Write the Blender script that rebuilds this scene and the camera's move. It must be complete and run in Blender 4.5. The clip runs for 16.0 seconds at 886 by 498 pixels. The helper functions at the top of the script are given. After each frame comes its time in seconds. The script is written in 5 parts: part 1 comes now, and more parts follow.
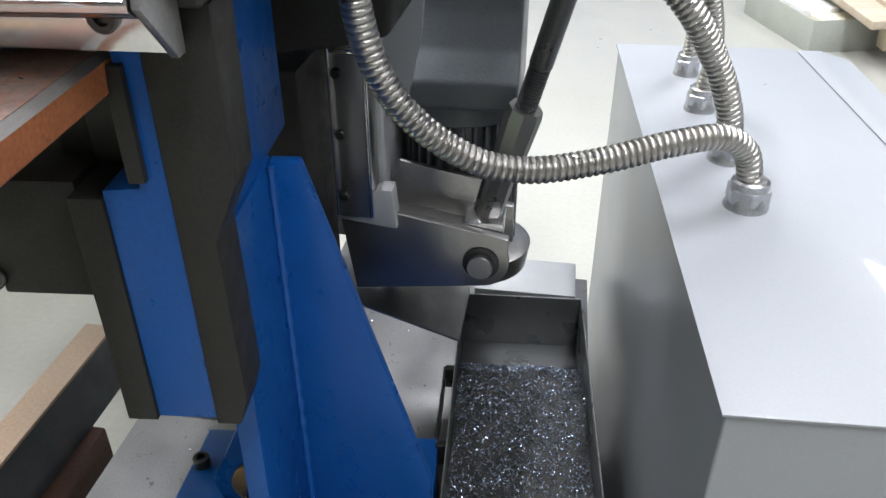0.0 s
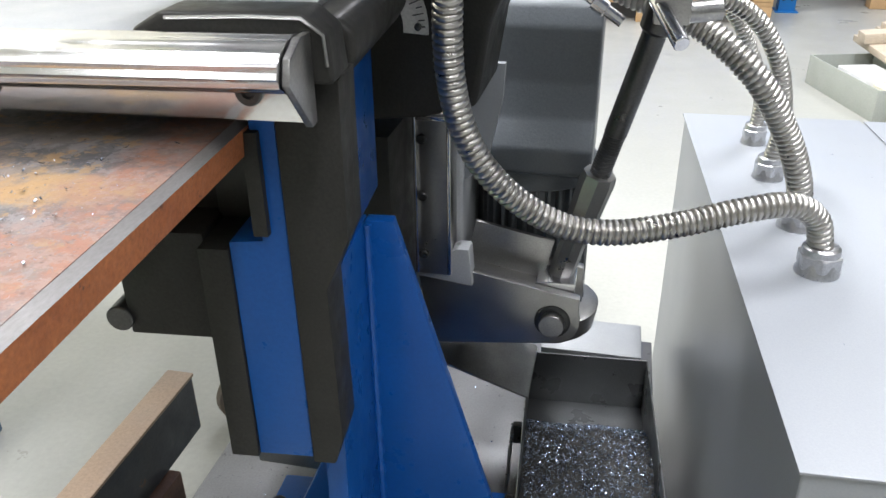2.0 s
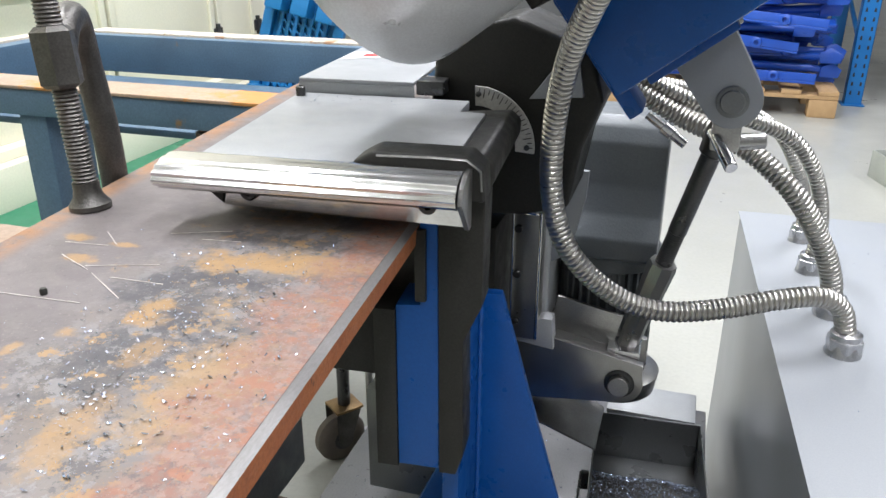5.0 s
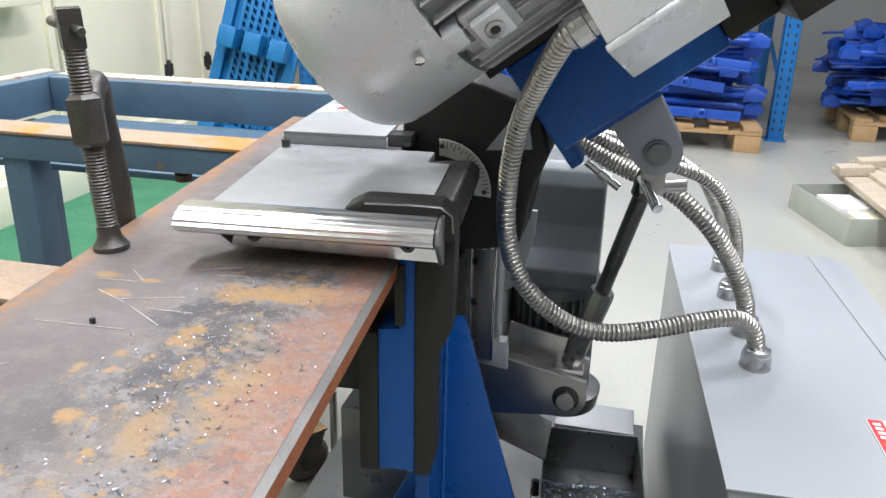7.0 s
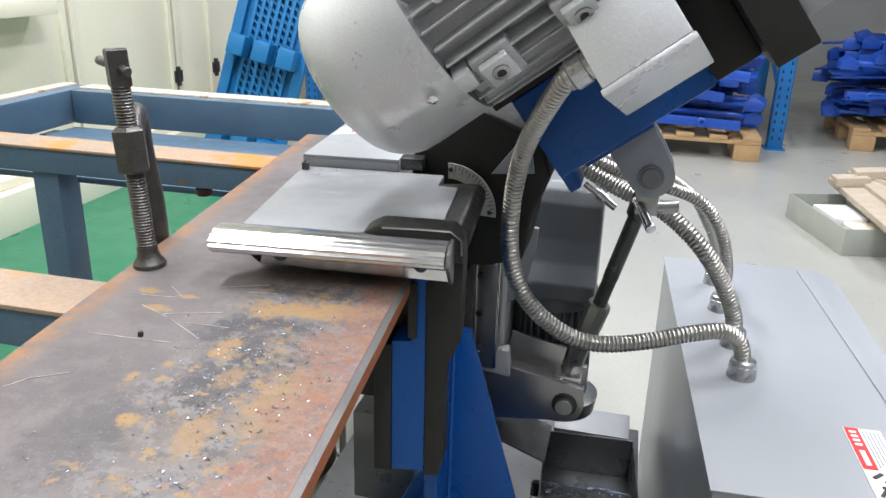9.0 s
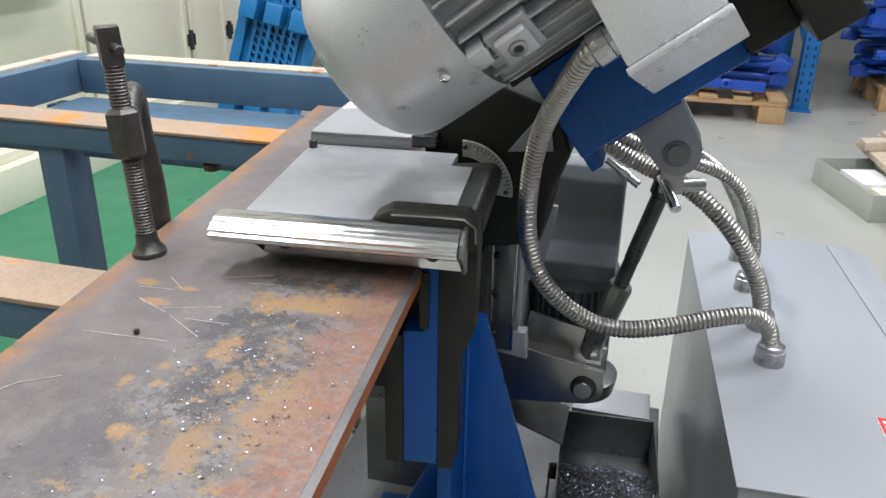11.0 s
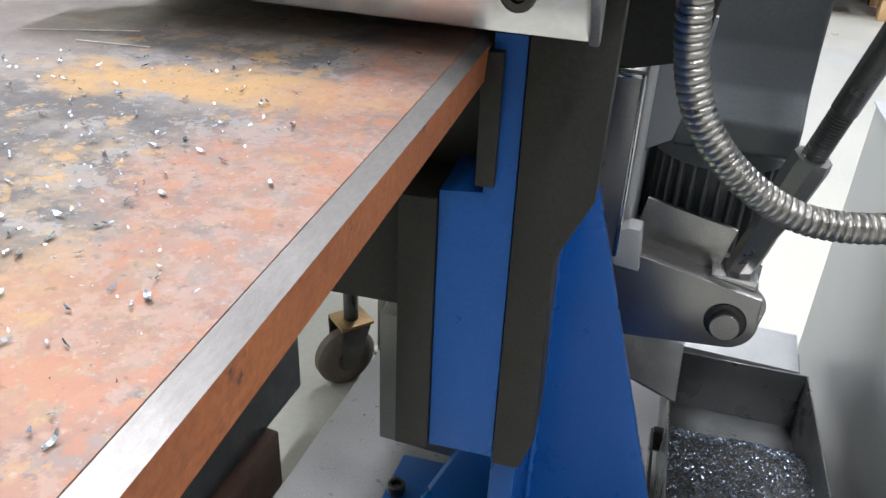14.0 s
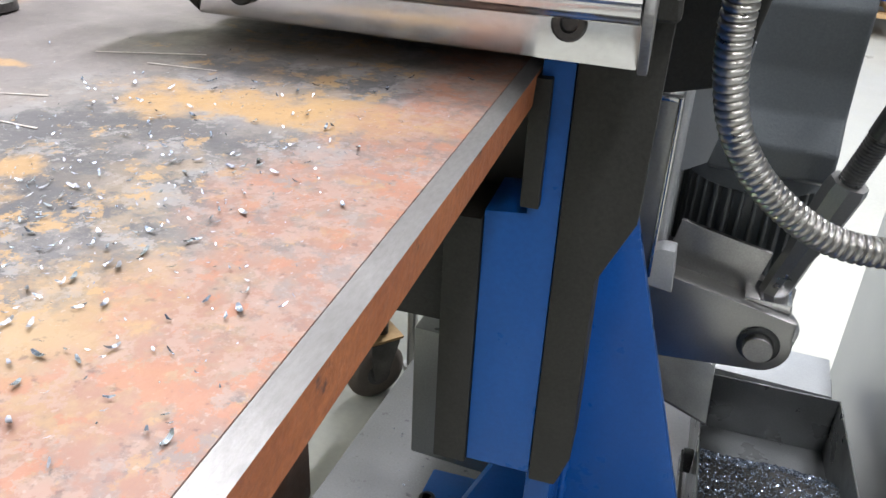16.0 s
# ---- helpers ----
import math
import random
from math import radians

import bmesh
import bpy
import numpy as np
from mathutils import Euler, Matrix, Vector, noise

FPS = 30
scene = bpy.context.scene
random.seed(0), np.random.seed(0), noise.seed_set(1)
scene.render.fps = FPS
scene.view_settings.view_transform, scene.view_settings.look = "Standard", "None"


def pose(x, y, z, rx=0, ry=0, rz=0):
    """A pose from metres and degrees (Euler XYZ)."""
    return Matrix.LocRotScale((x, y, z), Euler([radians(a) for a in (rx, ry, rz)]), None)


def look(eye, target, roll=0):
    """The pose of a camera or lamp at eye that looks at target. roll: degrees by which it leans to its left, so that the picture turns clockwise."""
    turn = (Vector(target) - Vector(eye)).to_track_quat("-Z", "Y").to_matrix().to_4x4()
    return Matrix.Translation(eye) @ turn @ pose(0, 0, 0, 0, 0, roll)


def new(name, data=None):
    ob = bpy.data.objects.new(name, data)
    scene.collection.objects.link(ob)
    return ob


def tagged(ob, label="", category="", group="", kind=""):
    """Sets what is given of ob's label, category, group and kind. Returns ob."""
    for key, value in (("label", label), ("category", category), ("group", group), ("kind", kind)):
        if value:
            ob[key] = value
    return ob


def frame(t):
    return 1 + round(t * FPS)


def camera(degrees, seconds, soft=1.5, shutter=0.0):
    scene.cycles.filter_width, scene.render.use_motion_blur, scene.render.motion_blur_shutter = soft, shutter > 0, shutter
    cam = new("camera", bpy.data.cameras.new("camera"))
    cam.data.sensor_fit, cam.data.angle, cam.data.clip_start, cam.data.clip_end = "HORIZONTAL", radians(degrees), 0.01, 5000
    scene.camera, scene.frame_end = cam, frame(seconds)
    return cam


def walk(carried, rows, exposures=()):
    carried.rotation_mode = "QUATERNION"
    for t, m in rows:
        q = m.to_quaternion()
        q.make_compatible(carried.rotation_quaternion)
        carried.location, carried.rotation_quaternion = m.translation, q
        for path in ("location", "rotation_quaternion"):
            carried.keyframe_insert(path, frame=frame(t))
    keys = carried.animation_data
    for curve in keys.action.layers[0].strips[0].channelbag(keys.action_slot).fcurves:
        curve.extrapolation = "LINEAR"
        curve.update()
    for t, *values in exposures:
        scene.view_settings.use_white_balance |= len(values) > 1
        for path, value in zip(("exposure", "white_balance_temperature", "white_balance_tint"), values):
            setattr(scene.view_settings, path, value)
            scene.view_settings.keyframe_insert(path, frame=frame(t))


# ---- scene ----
cam = camera(58.5, 16.0)
EXPOSURES = [(0, -0.03), (0.5, 0.0), (2, 0.05), (3, 0.09), (5.5, -0.22), (8, -0.27), (10.5, -0.54), (12.5, -0.65), (13.5, -0.15), (14.5, 0.16), (16, 0.17)]
PATH = [
    (0, (0.174, 0.317, 0.869), (-0.073, 1.994, -0.193), -0.0),
    (0.5, (0.173, 0.31, 0.866), (-0.059, 1.93, -0.284), -0.3),
    (1, (0.172, 0.303, 0.87), (-0.078, 1.931, -0.265), -0.4),
    (1.5, (0.169, 0.297, 0.873), (-0.092, 1.952, -0.22), -0.1),
    (2, (0.156, 0.28, 0.884), (-0.232, 2.01, -0.043), -0.7),
    (2.5, (0.137, 0.267, 0.889), (-0.362, 2.008, 0.042), -0.0),
    (3, (0.12, 0.249, 0.886), (-0.481, 1.983, 0.093), 0.7),
    (5.5, (0.164, 0.061, 0.993), (-0.354, 1.837, 0.235), 0.3),
    (6, (0.167, 0.019, 1.009), (-0.3, 1.825, 0.287), 1.0),
    (6.5, (0.166, 0.002, 1.017), (-0.267, 1.823, 0.311), 0.9),
    (7, (0.158, -0.004, 1.016), (-0.261, 1.823, 0.317), 1.3),
    (7.5, (0.157, -0.009, 1.018), (-0.264, 1.819, 0.324), 1.4),
    (8, (0.158, -0.019, 1.021), (-0.268, 1.812, 0.338), 1.3),
    (10.5, (0.17, -0.118, 1.11), (-0.249, 1.685, 0.352), 2.3),
    (11, (0.156, -0.015, 1.066), (-0.301, 1.766, 0.279), 1.1),
    (11.5, (0.135, 0.09, 1.023), (-0.38, 1.839, 0.202), 0.4),
    (12, (0.121, 0.16, 0.981), (-0.428, 1.875, 0.11), 0.1),
    (12.5, (0.099, 0.227, 0.926), (-0.475, 1.912, 0.014), 1.3),
    (13, (0.074, 0.285, 0.874), (-0.516, 1.954, -0.058), 1.4),
    (13.5, (0.063, 0.319, 0.847), (-0.493, 1.985, -0.11), 2.2),
    (14, (0.053, 0.334, 0.835), (-0.491, 1.986, -0.152), 2.7),
    (14.5, (0.047, 0.336, 0.836), (-0.525, 1.985, -0.143), 3.7),
    (15, (0.043, 0.336, 0.828), (-0.543, 1.987, -0.137), 3.4),
    (15.5, (0.047, 0.332, 0.831), (-0.547, 1.985, -0.125), 3.2),
    (16, (0.047, 0.322, 0.841), (-0.564, 1.970, -0.114), 2.8),
]
walk(cam, [(t, look(eye, target, roll)) for t, eye, target, roll in PATH],
     exposures=EXPOSURES)

# ---------------------------------------------------------------- light
world = bpy.data.worlds.new("world")
scene.world = world
world.use_nodes = True
world.node_tree.nodes["Background"].inputs[0].default_value = (0.75, 0.8, 0.85, 1)
world.node_tree.nodes["Background"].inputs[1].default_value = 0.15


def tube_light(x, y, z, length, watts, along_y=True):
    """A bright ceiling luminaire: an area lamp below its housing."""
    d = bpy.data.lights.new("tube_lamp", "AREA")
    d.shape, d.size, d.size_y, d.energy, d.color = "RECTANGLE", 0.22, length, watts, (0.950, 0.962, 1.02)
    ob = new("tube_lamp", d)
    ob.matrix_world = pose(x, y, z, 0, 0, 0 if along_y else 90)
    return ob


for lx, ly, watts in ((-1.3, -0.9, 22), (0.7, -0.9, 66), (2.7, -0.6, 58), (-1.3, 1.4, 140), (0.8, 1.4, 122), (-0.4, 4.4, 100), (2.6, 4.0, 78)):
    tube_light(lx, ly, 3.55, 1.8, watts)


# ---------------------------------------------------------------- materials
def material(name, base, rough=0.5, metal=0.0, second=None, scale=20.0, mix=0.5, fine=400.0, fine_amount=0.12,
             bump=0.1, bump_scale=None, rough_vary=0.1, stretch=(1, 1, 1), coat=0.0, spots=None, spot_scale=60.0, spot_at=0.66, spec=0.5):
    """A surface with stains at one scale, grain at a finer one, fine relief, and wear spots where given."""
    m = bpy.data.materials.new(name)
    m.use_nodes = True
    t = m.node_tree
    n, l = t.nodes, t.links
    b = n["Principled BSDF"]
    geo = n.new("ShaderNodeNewGeometry")
    mp = n.new("ShaderNodeMapping")
    mp.inputs["Scale"].default_value = stretch
    l.new(geo.outputs["Position"], mp.inputs["Vector"])

    def cloud(s, detail=5.0, rg=0.55):
        x = n.new("ShaderNodeTexNoise")
        x.inputs["Scale"].default_value, x.inputs["Detail"].default_value, x.inputs["Roughness"].default_value = s, detail, rg
        l.new(mp.outputs["Vector"], x.inputs["Vector"])
        return x.outputs["Fac"]

    def ramp(f, a, c):
        r = n.new("ShaderNodeMapRange")
        r.inputs["From Min"].default_value, r.inputs["From Max"].default_value = a, c
        l.new(f, r.inputs["Value"])
        return r.outputs["Result"]

    def blend(f, a, c):
        x = n.new("ShaderNodeMix")
        x.data_type = "RGBA"
        if isinstance(f, float):
            x.inputs["Factor"].default_value = f
        else:
            l.new(f, x.inputs["Factor"])
        for sock, v in ((x.inputs["A"], a), (x.inputs["B"], c)):
            if isinstance(v, tuple):
                sock.default_value = (*v, 1)
            else:
                l.new(v, sock)
        return x.outputs["Result"]

    second = second or tuple(c * 0.8 for c in base)
    big = cloud(scale)
    small = cloud(fine, 3.0, 0.6)
    col = blend(ramp(big, 0.5 - mix / 2, 0.5 + mix / 2), base, second)
    dark = n.new("ShaderNodeHueSaturation")
    l.new(col, dark.inputs["Color"])
    v = n.new("ShaderNodeMapRange")
    v.inputs["From Min"].default_value, v.inputs["From Max"].default_value = 0.3, 0.7
    v.inputs["To Min"].default_value, v.inputs["To Max"].default_value = 1 - fine_amount, 1 + fine_amount
    l.new(small, v.inputs["Value"])
    l.new(v.outputs["Result"], dark.inputs["Value"])
    col = dark.outputs["Color"]
    if spots:
        col = blend(ramp(cloud(spot_scale, 6.0, 0.65), spot_at, spot_at + 0.05), col, spots)
    l.new(col, b.inputs["Base Color"])
    r = n.new("ShaderNodeMapRange")
    r.inputs["From Min"].default_value, r.inputs["From Max"].default_value = 0.3, 0.7
    r.inputs["To Min"].default_value, r.inputs["To Max"].default_value = max(rough - rough_vary, 0.03), min(rough + rough_vary, 1)
    l.new(cloud(scale * 2.3), r.inputs["Value"])
    l.new(r.outputs["Result"], b.inputs["Roughness"])
    b.inputs["Metallic"].default_value = metal
    b.inputs["Coat Weight"].default_value = coat
    b.inputs["Specular IOR Level"].default_value = spec
    if bump:
        bp = n.new("ShaderNodeBump")
        bp.inputs["Strength"].default_value, bp.inputs["Distance"].default_value = bump, 0.002
        l.new(cloud(bump_scale or fine * 0.6, 4.0), bp.inputs["Height"])
        l.new(bp.outputs["Normal"], b.inputs["Normal"])
    return m


BLUE = material("blue_paint", (0.0050, 0.082, 0.33), 0.33, 0, (0.0045, 0.068, 0.275), 14, 0.7, 350, 0.08, 0.12, 160, spec=0.3, spots=(0.015, 0.09, 0.30), spot_scale=90, spot_at=0.72)
BLACK = material("black_oxide_steel", (0.0205, 0.0203, 0.0185), 0.46, 0.0, (0.028, 0.0272, 0.0245), 25, 0.6, 500, 0.2, 0.15, 260, spots=(0.09, 0.085, 0.075), spot_scale=150, spot_at=0.76, spec=0.22)
# near-black for dark parts, and for shade painted into recesses, holes and slots
CAVITY = material("black_steel_recess_shade", (0.016, 0.016, 0.016), 0.6, 0.0, (0.026, 0.024, 0.02), 30)
GREY = material("grey_machine_paint", (0.29, 0.305, 0.325), 0.40, 0, (0.27, 0.285, 0.305), 4, 0.9, 700, 0.04, 0.03, 500, rough_vary=0.03, coat=0.12, spots=(0.2, 0.2, 0.21), spot_scale=200, spot_at=0.79)
TABLEGREY = material("worn_grey_sheet", (0.31, 0.32, 0.33), 0.42, 0.1, (0.27, 0.28, 0.29), 18, 0.6, 600, 0.09, 0.08, 400, spots=(0.08, 0.08, 0.08), spot_scale=260, spot_at=0.77)
BASEGREY = material("dirty_base_sheet", (0.19, 0.19, 0.195), 0.4, 0.3, (0.12, 0.12, 0.125), 9, 0.7, 400, 0.12, 0.1, 300, spots=(0.06, 0.06, 0.065), spot_scale=60, spot_at=0.62)
GROUND = material("ground_steel", (0.42, 0.415, 0.405), 0.33, 0.95, (0.27, 0.268, 0.262), 10, 0.6, 500, 0.06, 0.03, 260, rough_vary=0.06)
BEAMDARK = material("dark_blue_beam_paint", (0.030, 0.042, 0.056), 0.5, 0, (0.045, 0.045, 0.045), 12, 0.7, 300, 0.15, 0.15, 160, spots=(0.12, 0.06, 0.03), spot_scale=25, spot_at=0.64)
CAST = material("silver_cast_aluminium", (0.60, 0.612, 0.632), 0.34, 0.3, (0.53, 0.543, 0.56), 9, 0.7, 500, 0.08, 0.1, 320)
FINS = material("silver_motor_paint", (0.46, 0.468, 0.48), 0.42, 0.25, (0.37, 0.375, 0.385), 14, 0.6, 500, 0.12, 0.12, 320)
CHROME = material("polished_steel", (0.82, 0.81, 0.81), 0.19, 1.0, (0.66, 0.66, 0.67), 20, 0.6, 300, 0.05, 0.05, 90, rough_vary=0.07)
STEEL = material("bare_steel", (0.44, 0.435, 0.425), 0.34, 1.0, (0.30, 0.295, 0.29), 26, 0.6, 500, 0.12, 0.12, 260, rough_vary=0.05)
DARKSTEEL = material("dark_oiled_steel", (0.10, 0.10, 0.10), 0.33, 0.8, (0.06, 0.06, 0.06), 22, 0.6, 500, 0.15, 0.15, 260)
IRON = material("rough_cast_iron", (0.13, 0.125, 0.118), 0.40, 0.8, (0.07, 0.065, 0.06), 40, 0.6, 600, 0.2, 0.3, 300)
HOSE = material("stainless_conduit", (0.54, 0.525, 0.50), 0.36, 1.0, (0.42, 0.40, 0.37), 30, 0.6, 400, 0.08, 0.06, 300)
PLATED = material("zinc_plated_nut", (0.56, 0.56, 0.57), 0.36, 1.0, (0.47, 0.47, 0.48), 60, 0.6)
DARKGREY = material("dark_grey_motor_paint", (0.120, 0.133, 0.143), 0.40, 0, (0.10, 0.111, 0.12), 14, 0.7, 500, 0.1, 0.15, 300)
TRAY = material("tray_sheet_steel", (0.20, 0.207, 0.21), 0.33, 0.5, (0.155, 0.16, 0.163), 12, 0.7, 500, 0.1, 0.06, 300)
FRAMEBLUE = material("weathered_blue_steel", (0.090, 0.160, 0.235), 0.5, 0.1, (0.058, 0.10, 0.15), 9, 0.7, 300, 0.15, 0.15, 160, spots=(0.2, 0.12, 0.06), spot_scale=14, spot_at=0.68)
RUSTTOP = material("rusty_flange", (0.36, 0.24, 0.15), 0.6, 0, (0.26, 0.21, 0.17), 7, 0.6, 250, 0.15, 0.2, 160, spots=(0.42, 0.19, 0.05), spot_scale=6, spot_at=0.58)
BLEACHED = material("bleached_rusty_lip", (0.50, 0.465, 0.40), 0.65, 0, (0.38, 0.33, 0.27), 9, 0.6, 250, 0.15, 0.2, 160, spots=(0.30, 0.17, 0.09), spot_scale=11, spot_at=0.6)
GREENGREY = material("grey_green_sheet", (0.40, 0.42, 0.38), 0.45, 0.1, (0.34, 0.36, 0.33), 7, 0.7, 200, 0.08, 0.1, 120)
# motor grey lightened in colour to offset the shade on the cooling fins
FINGREY = material("lightened_grey_fins", (0.15, 0.16, 0.165), 0.45, 0.1, (0.12, 0.13, 0.135), 20, 0.7, 500, 0.12, 0.12, 300)
RUST = material("rusty_steel", (0.11, 0.050, 0.030), 0.65, 0, (0.07, 0.036, 0.026), 12, 0.7, 250, 0.2, 0.25, 160)
FLOOR = material("grey_epoxy_floor", (0.385, 0.385, 0.35), 0.36, 0, (0.335, 0.335, 0.305), 2.2, 0.7, 90, 0.05, 0.05, 60, coat=0.1, spots=(0.33, 0.33, 0.30), spot_scale=9, spot_at=0.70)
GREEN = material("green_floor_paint", (0.015, 0.19, 0.095), 0.35, 0, (0.012, 0.165, 0.085), 3, 0.7, 90, 0.06, 0.05, 60, coat=0.15)
YELLOW = material("yellow_line_paint", (0.75, 0.44, 0.02), 0.45, 0, (0.65, 0.36, 0.02), 6, 0.7, 90, 0.08)
CREAM = material("cream_panel_paint", (0.80, 0.77, 0.63), 0.45, 0, (0.71, 0.68, 0.54), 2, 0.8, 120, 0.04, 0.06, 90)
BACKWALL = material("grey_wall_paint", (0.30, 0.31, 0.31), 0.6, 0, (0.36, 0.37, 0.37), 1.2, 0.8, 60, 0.05)
CEILING = material("white_ceiling", (0.8, 0.8, 0.79), 0.7, 0, (0.74, 0.74, 0.73), 1.5, 0.8, 60, 0.05)
PLASTIC = material("blue_plastic", (0.008, 0.17, 0.42), 0.45, 0, (0.006, 0.14, 0.36), 5, 0.8, 200, 0.08)
RACKBLUE = material("rack_blue_paint", (0.006, 0.16, 0.46), 0.4, 0, (0.005, 0.13, 0.4), 5, 0.8, 200, 0.08)
PARTBLUE = material("glossy_blue_castings", (0.012, 0.085, 0.47), 0.36, 0, (0.009, 0.062, 0.38), 8, 0.8, 200, 0.1, coat=0.2)
WOOD = material("pale_pallet_wood", (0.50, 0.33, 0.17), 0.65, 0, (0.40, 0.25, 0.12), 6, 0.7, 90, 0.15, 0.2, 60, stretch=(4, 0.7, 4))
SCRAP = material("raw_timber", (0.52, 0.45, 0.36), 0.65, 0, (0.40, 0.33, 0.25), 6, 0.7, 90, 0.12, 0.2, 60, stretch=(0.8, 3, 3))
WHITE = material("white_scale_plate", (0.62, 0.61, 0.58), 0.4, 0.1, (0.54, 0.53, 0.50), 30, 0.7)
INK = material("black_print", (0.02, 0.02, 0.02), 0.5, 0)
RED = material("red_print", (0.62, 0.03, 0.03), 0.45, 0, (0.55, 0.03, 0.03), 30)
PAPER = material("white_label_vinyl", (0.78, 0.78, 0.78), 0.4, 0, (0.74, 0.74, 0.74), 30)
BRASS = material("worn_bronze", (0.32, 0.21, 0.10), 0.45, 0.7, (0.22, 0.14, 0.07), 60, 0.7)
RUBBER = material("grey_brown_rubber", (0.16, 0.13, 0.11), 0.65, 0, (0.12, 0.10, 0.085), 30)
ORANGEFACE = material("rusted_plate_edge", (0.36, 0.125, 0.042), 0.6, 0, (0.27, 0.082, 0.030), 28, 0.6, 420, 0.2, 0.25, 260, spots=(0.10, 0.045, 0.03), spot_scale=50, spot_at=0.64)
MILLED = material("milled_bevel", (0.29, 0.28, 0.275), 0.42, 0.6, (0.23, 0.22, 0.215), 26, 0.7, 900, 0.10, 0.09, 700, stretch=(1, 0.25, 1))
CHALK = material("pale_scratch", (0.55, 0.51, 0.47), 0.6, 0, (0.32, 0.28, 0.26), 160, 0.6)
CHIP = material("blued_steel_swarf", (0.40, 0.46, 0.57), 0.24, 1.0, (0.07, 0.09, 0.13), 300, 0.5, 900, 0.1, 0)
CHIPSILVER = material("bright_steel_swarf", (0.33, 0.34, 0.39), 0.36, 1.0, (0.13, 0.14, 0.19), 250, 0.4, 900, 0.1, 0)


# ---------------------------------------------------------------- mesh helpers
def box(x0, x1, y0, y1, z0, z1, bev=0.0015, seg=2):
    bm = bmesh.new()
    bmesh.ops.create_cube(bm, size=1)
    for v in bm.verts:
        v.co = Vector((x0 + (v.co.x + 0.5) * (x1 - x0), y0 + (v.co.y + 0.5) * (y1 - y0), z0 + (v.co.z + 0.5) * (z1 - z0)))
    if bev:
        bmesh.ops.bevel(bm, geom=bm.edges[:], offset=bev, segments=seg, affect="EDGES", profile=0.6)
    return bm


def prism(pts, axis, a, b, bev=0.0012, seg=2):
    """A flat outline pushed from a to b along axis. Outline coordinates: the other two axes in order."""
    bm = bmesh.new()

    def at(p, d):
        return {"x": (d, p[0], p[1]), "y": (p[0], d, p[1]), "z": (p[0], p[1], d)}[axis]

    lo = [bm.verts.new(at(p, a)) for p in pts]
    hi = [bm.verts.new(at(p, b)) for p in pts]
    k = len(pts)
    bm.faces.new(lo)
    bm.faces.new(hi[::-1])
    for i in range(k):
        bm.faces.new((lo[(i + 1) % k], lo[i], hi[i], hi[(i + 1) % k]))
    bmesh.ops.recalc_face_normals(bm, faces=bm.faces[:])
    if bev:
        bmesh.ops.bevel(bm, geom=bm.edges[:], offset=bev, segments=seg, affect="EDGES", profile=0.6)
    return bm


def frame_of(d):
    d = Vector(d).normalized()
    s = d.cross(Vector((0, 0, 1)) if abs(d.z) < 0.9 else Vector((0, 1, 0))).normalized()
    return d, s, s.cross(d)


def lathe(p0, d, rings, seg=32):
    """Rings of (distance along d, radius) turned round the line through p0."""
    bm = bmesh.new()
    d, s, u = frame_of(d)
    p0 = Vector(p0)
    loops = []
    for h, r in rings:
        loops.append([bm.verts.new(p0 + d * h + (s * math.cos(2 * math.pi * i / seg) + u * math.sin(2 * math.pi * i / seg)) * max(r, 1e-5)) for i in range(seg)])
    for a, b in zip(loops, loops[1:]):
        for i in range(seg):
            bm.faces.new((a[i], a[(i + 1) % seg], b[(i + 1) % seg], b[i]))
    bm.faces.new(loops[0][::-1])
    bm.faces.new(loops[-1])
    bmesh.ops.recalc_face_normals(bm, faces=bm.faces[:])
    return bm


def rod(p0, p1, r, seg=20, bev=0.0008, r2=None):
    p0, p1 = Vector(p0), Vector(p1)
    n = (p1 - p0).length
    r2 = r if r2 is None else r2
    return lathe(p0, p1 - p0, [(0, r - bev), (bev, r), (n - bev, r2), (n, r2 - bev)], seg)


def spline(pts, step):
    """Points at even steps along a smooth curve through pts."""
    p = [Vector(q) for q in pts]
    p = [p[0] * 2 - p[1], *p, p[-1] * 2 - p[-2]]
    out = []
    for i in range(1, len(p) - 2):
        for j in range(40):
            t = j / 40
            out.append(0.5 * (2 * p[i] + (p[i + 1] - p[i - 1]) * t + (2 * p[i - 1] - 5 * p[i] + 4 * p[i + 1] - p[i + 2]) * t * t
                              + (3 * p[i] - p[i - 1] - 3 * p[i + 1] + p[i + 2]) * t ** 3))
    out.append(p[-2])
    even, carry = [out[0]], 0.0
    for a, b in zip(out, out[1:]):
        n = (b - a).length
        s = step - carry
        while s < n:
            even.append(a.lerp(b, s / n))
            s += step
        carry = n - (s - step)
    return even


def sweep(pts, radius, seg=16):
    """A tube along pts; radius(i) gives the radius at each one."""
    bm = bmesh.new()
    loops, up = [], None
    for i, p in enumerate(pts):
        d = (pts[min(i + 1, len(pts) - 1)] - pts[max(i - 1, 0)]).normalized()
        if up is None:
            _, up, _ = frame_of(d)
        up = (up - d * up.dot(d)).normalized()
        side = d.cross(up)
        r = radius(i)
        loops.append([bm.verts.new(p + (up * math.cos(2 * math.pi * k / seg) + side * math.sin(2 * math.pi * k / seg)) * r) for k in range(seg)])
    for a, b in zip(loops, loops[1:]):
        for k in range(seg):
            bm.faces.new((a[k], a[(k + 1) % seg], b[(k + 1) % seg], b[k]))
    bm.faces.new(loops[0][::-1])
    bm.faces.new(loops[-1])
    bmesh.ops.recalc_face_normals(bm, faces=bm.faces[:])
    return bm


